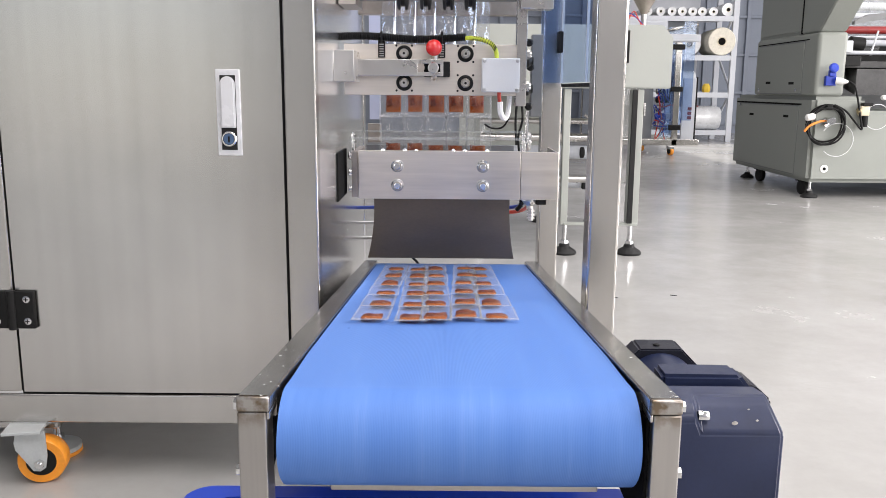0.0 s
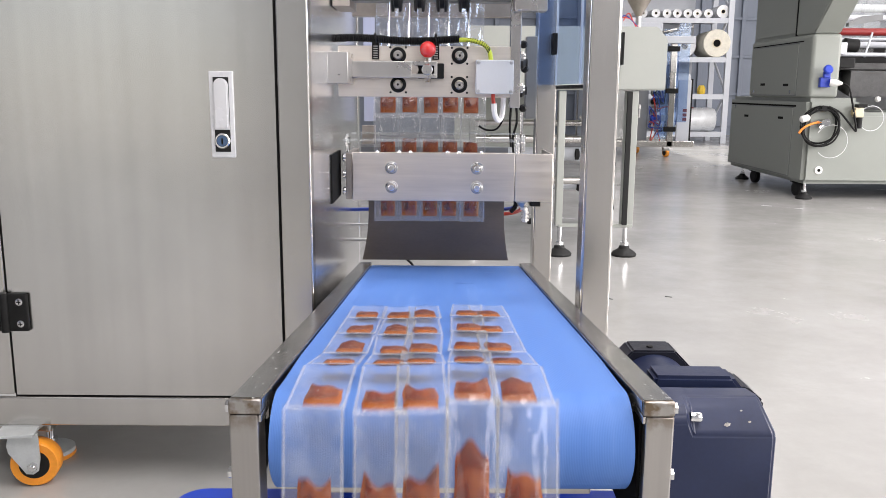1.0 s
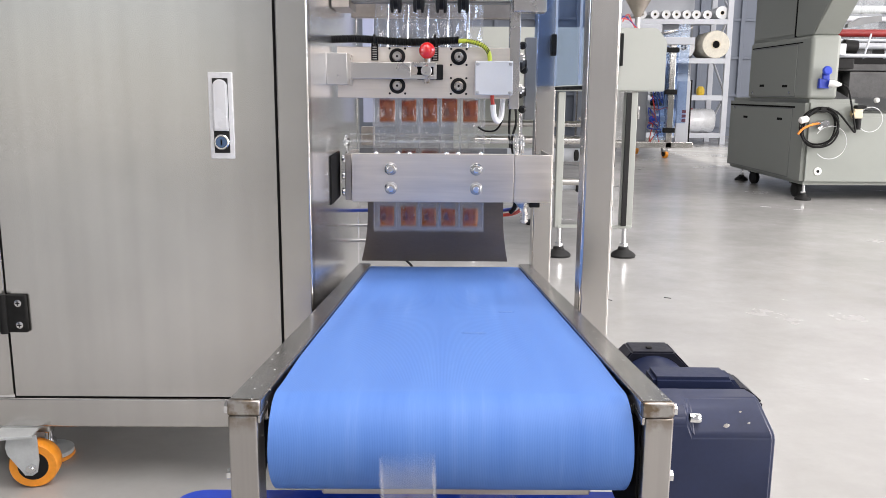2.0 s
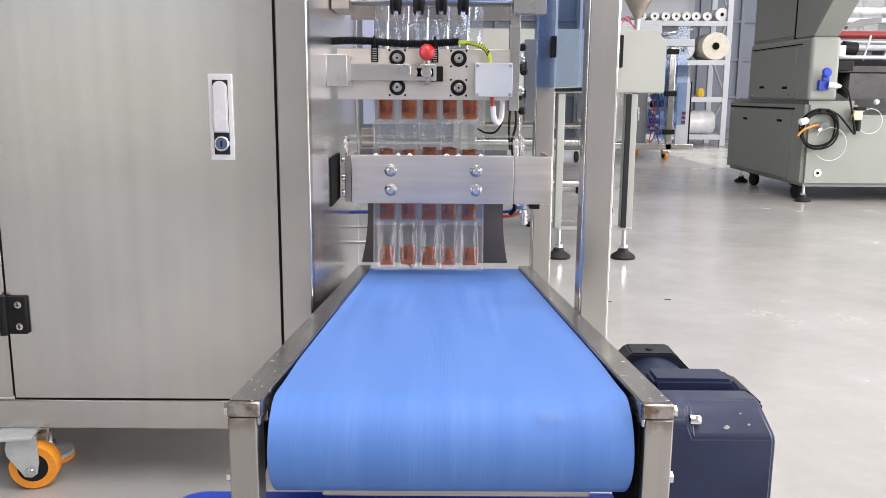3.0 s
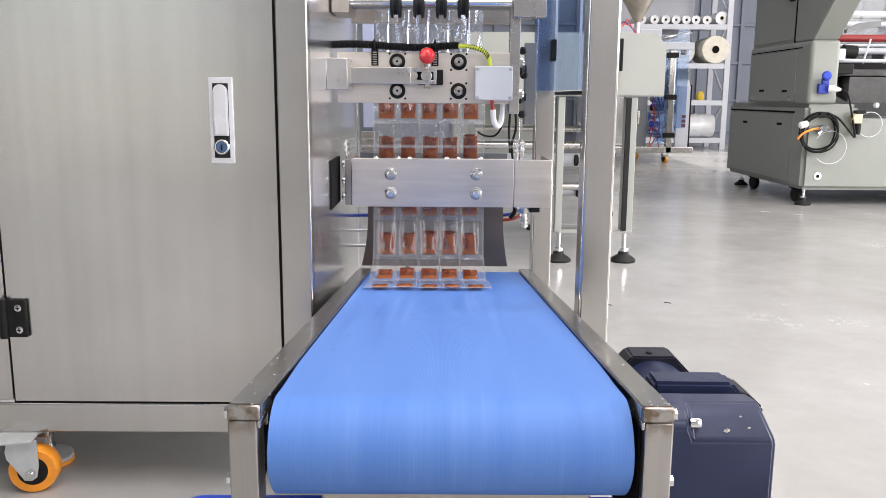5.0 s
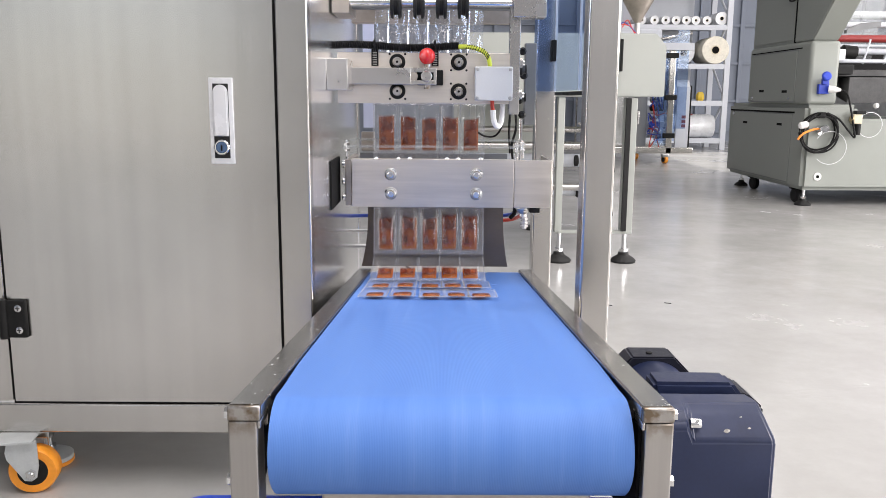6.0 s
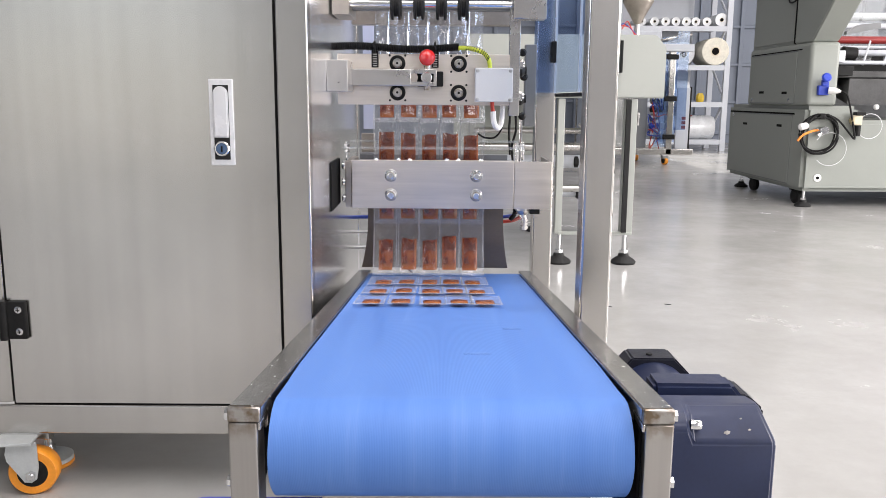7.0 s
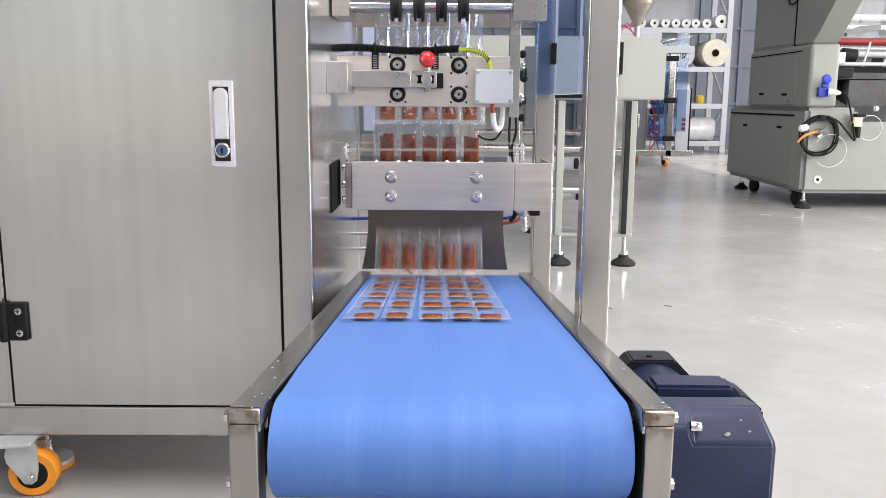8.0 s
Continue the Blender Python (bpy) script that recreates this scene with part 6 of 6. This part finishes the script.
# how far the belt draws the leading sachets ahead
STRETCH = [(0.0, 0.0), (4.5, 0.0), (4.78, 0.010), (5.8, 0.020), (6.0, 0.044), (6.2, 0.064), (7.12, 0.064), (7.5, 0.050), (SECONDS, 0.050)]
CUT = 7.88
# way of the cut strip along AWAY, lane by lane once it tips over the nose
GONE = [(0.0, 0.028), (0.4, 0.232), (0.8, 0.468), (1.2, 0.673)]
TIP = ((1.45, 0.82, 1.7, 1.05), (1.5, 0.850, 1.7, 0.915), (1.5, 0.845, 1.7, 0.875), (1.5, 0.850, 1.7, 0.925), (1.5, 0.850, 1.7, 0.93))
PITCH_A = 0.1125                    # of the cut strips
LEAD_A = (0.759, 0.766, 0.766, 0.748, 0.748)
# how far each cut strip lies off its lane, at its leading and at its last sachet
DRIFT = ((0.0165, 0.016), (0.020, 0.011), (0.006, -0.002), (-0.004, 0.007), (-0.010, -0.014))
# how far the hanging strips spread once they lie on the belt
FAN = (-0.001, 0.003, 0.0125, 0.0175, 0.0135)


def strip(label, at):
    return thing("sachet_strip", at, label, "sachet strip", "strips of sauce sachets")


def sachet(parent, lane, k, fills):
    ob = new("sachet", FILM_MESH[lane][k % 3])
    ob.parent = parent
    for n, me in (("filling", fills[k % 6]), ("seal", SEAL_MESH[lane]), ("side_seal", EDGE_MESH[lane][0]), ("side_seal", EDGE_MESH[lane][1])):
        c = new(n, me)
        c.parent = ob
    return ob


def key(ob, parent, rows):
    shift = Matrix.Translation(-BASE[parent])
    walk(ob, [(t, shift @ m) for t, m in rows])


BELT_SPEED = 0.5
STAIN = surface("dark blue belt stain", (0.086, 0.190, 0.50), 0.4, 0, 0.2, (40, 40, 40))


def belt_stains():
    """Faint dark smears and specks that ride round on the belt."""
    c = CONVEYOR[0]
    pts = BELT_LOOP + BELT_LOOP[:1]
    run = [0.0]
    for a, b in zip(pts, pts[1:]):
        run.append(run[-1] + math.dist(a, b))

    def at(s):
        s %= run[-1]
        for k in range(1, len(run)):
            if s <= run[k]:
                return Vector((0, *pts[k - 1])).lerp(Vector((0, *pts[k])), (s - run[k - 1]) / (run[k] - run[k - 1]))
        return Vector((0, *pts[0]))
    top = run[-1]
    # half length, half width, x, and the time and y at which each passes along the top
    for long, wide, x, t0, y0 in ((0.018, 0.0040, 0.045, 6.5, 1.19), (0.003, 0.002, 0.088, 3.5, 1.05), (0.003, 0.0025, -0.118, 4.5, 1.29), (0.0022, 0.0018, -0.126, 4.5, 1.20), (0.014, 0.0030, 0.10, 1.3, 1.55)):
        bm = lathe(B(), (0, 0, 0), (0, 0, 1), [(1.0, 0.0), (0.9, 0.0004)], 14)
        bmesh.ops.transform(bm, matrix=Matrix.Diagonal((long, wide, 1, 1)), verts=bm.verts)
        ob = new("belt_stain", finish(bm, "belt_stain", STAIN))
        ob.parent = c
        tagged(ob, "faint dark smear on the belt")
        s0 = top - (y0 - BELT_LOOP[0][0]) / math.cos(SLOPE)
        rows = []
        for k in range(101):
            t = SECONDS * k / 100
            s = s0 + BELT_SPEED * (t - t0)
            p, q = at(s + 0.003), at(s - 0.003)
            m, d = (p + q) / 2, q - p
            turn = pose(0, 0, 0, math.degrees(math.atan2(d.z, d.y)))
            m = m + turn.to_3x3() @ Vector((0, 0, 0.0004))
            rows.append((t, Matrix.Translation(Vector((x, m.y, m.z)) - BASE[c]) @ turn))
        walk(ob, rows)


def motions():
    belt_stains()
    rnd = random.Random(11)
    # the strips that ride off over the nose
    for lane, x in enumerate((-0.1165, -0.0675, -0.0205, 0.0305, 0.0785)):
        s = strip("clear strip of red sauce sachets sliding along the blue belt", (x, 1.4, belt_z(1.4)))
        a, u, b, v = TIP[lane]
        way = GONE + [(a, u), (b, v), (1.95, v + 0.22), (2.2, v + 0.62), (2.5, v + 0.95), (3.0, v + 1.0), (SECONDS, v + 1.0)]
        times = sorted({0.0, 0.2, 0.4, 0.6, 0.7, 0.8, 0.9, 1.0, 1.1, 1.2, 1.3, 1.4, 1.5, 1.6, 1.7, 1.8, 1.9, 2.0, 2.1, 2.2, 2.35, 2.5, 3.0, SECONDS})
        near, far = DRIFT[lane]
        lean = math.degrees(math.atan2(near - far, 5 * PITCH_A))
        for i in range(6):
            ob = sachet(s, lane, lane * 7 + i * 5, SPREAD_MESH)
            tilt = rnd.uniform(-2.0, 2.0)
            rows = []
            for t in times:
                lead = LEAD_A[lane] + along(t, way) - i * PITCH_A
                rows.append((t, lying(AWAY, lead, x + near + (far - near) * i / 5, tilt + lean, 0.0003 * i + (0.0, 0.0, 0.0016, 0.0016, 0.0)[lane])))
            key(ob, s, rows)
    # the strips that are being made: six sachets that will be cut off, and those above them
    times = sorted({t for t, _ in PULLS} | {CUT})
    for lane, x in enumerate(LANES):
        s = strip("clear strip of red sauce sachets hanging onto the belt", (x, FALL_Y, belt_z(FALL_Y)))
        above = strip("clear strip of red sauce sachets held between the jaws", (x, FALL_Y, 0.5))
        for i in range(9):
            own = s if i < 6 else above
            ob = sachet(own, lane, lane * 5 + i * 7 + 3, (SHORT_MESH, BLOB_MESH, BLOB_MESH)[i] if i < 3 else LONG_MESH)
            tilt = rnd.uniform(-1.0, 1.0)
            rows = []
            for t in times:
                lead = along(t, PULLS) - i * PITCH
                lead -= along(t, SLIP) * min(1.0, max(0.0, (lead - 0.58) / 0.14))
                lead += along(t, STRETCH) * min(1.0, max(0.0, (lead - 0.70) / 0.36))
                fan = min(1.0, max(0.0, (lead - 0.78) / 0.4))
                m = lying(down(t), lead, x + FAN[lane] * fan, tilt * fan, 0.0009 * (lane % 2))
                if t > CUT and i < 6:
                    if i < 5:
                        m = lying(AWAY, (1.85 - 1.172) / math.cos(SLOPE) - i * 0.1175, x + FAN[lane] * (1 - 0.12 * i), tilt, 0.0009 * (lane % 2))
                    else:
                        m = pose(x, 1.770, belt_z(1.78) + 0.056, 52, 0, 0)
                rows.append((t, m))
            key(ob, own, rows)


motions()
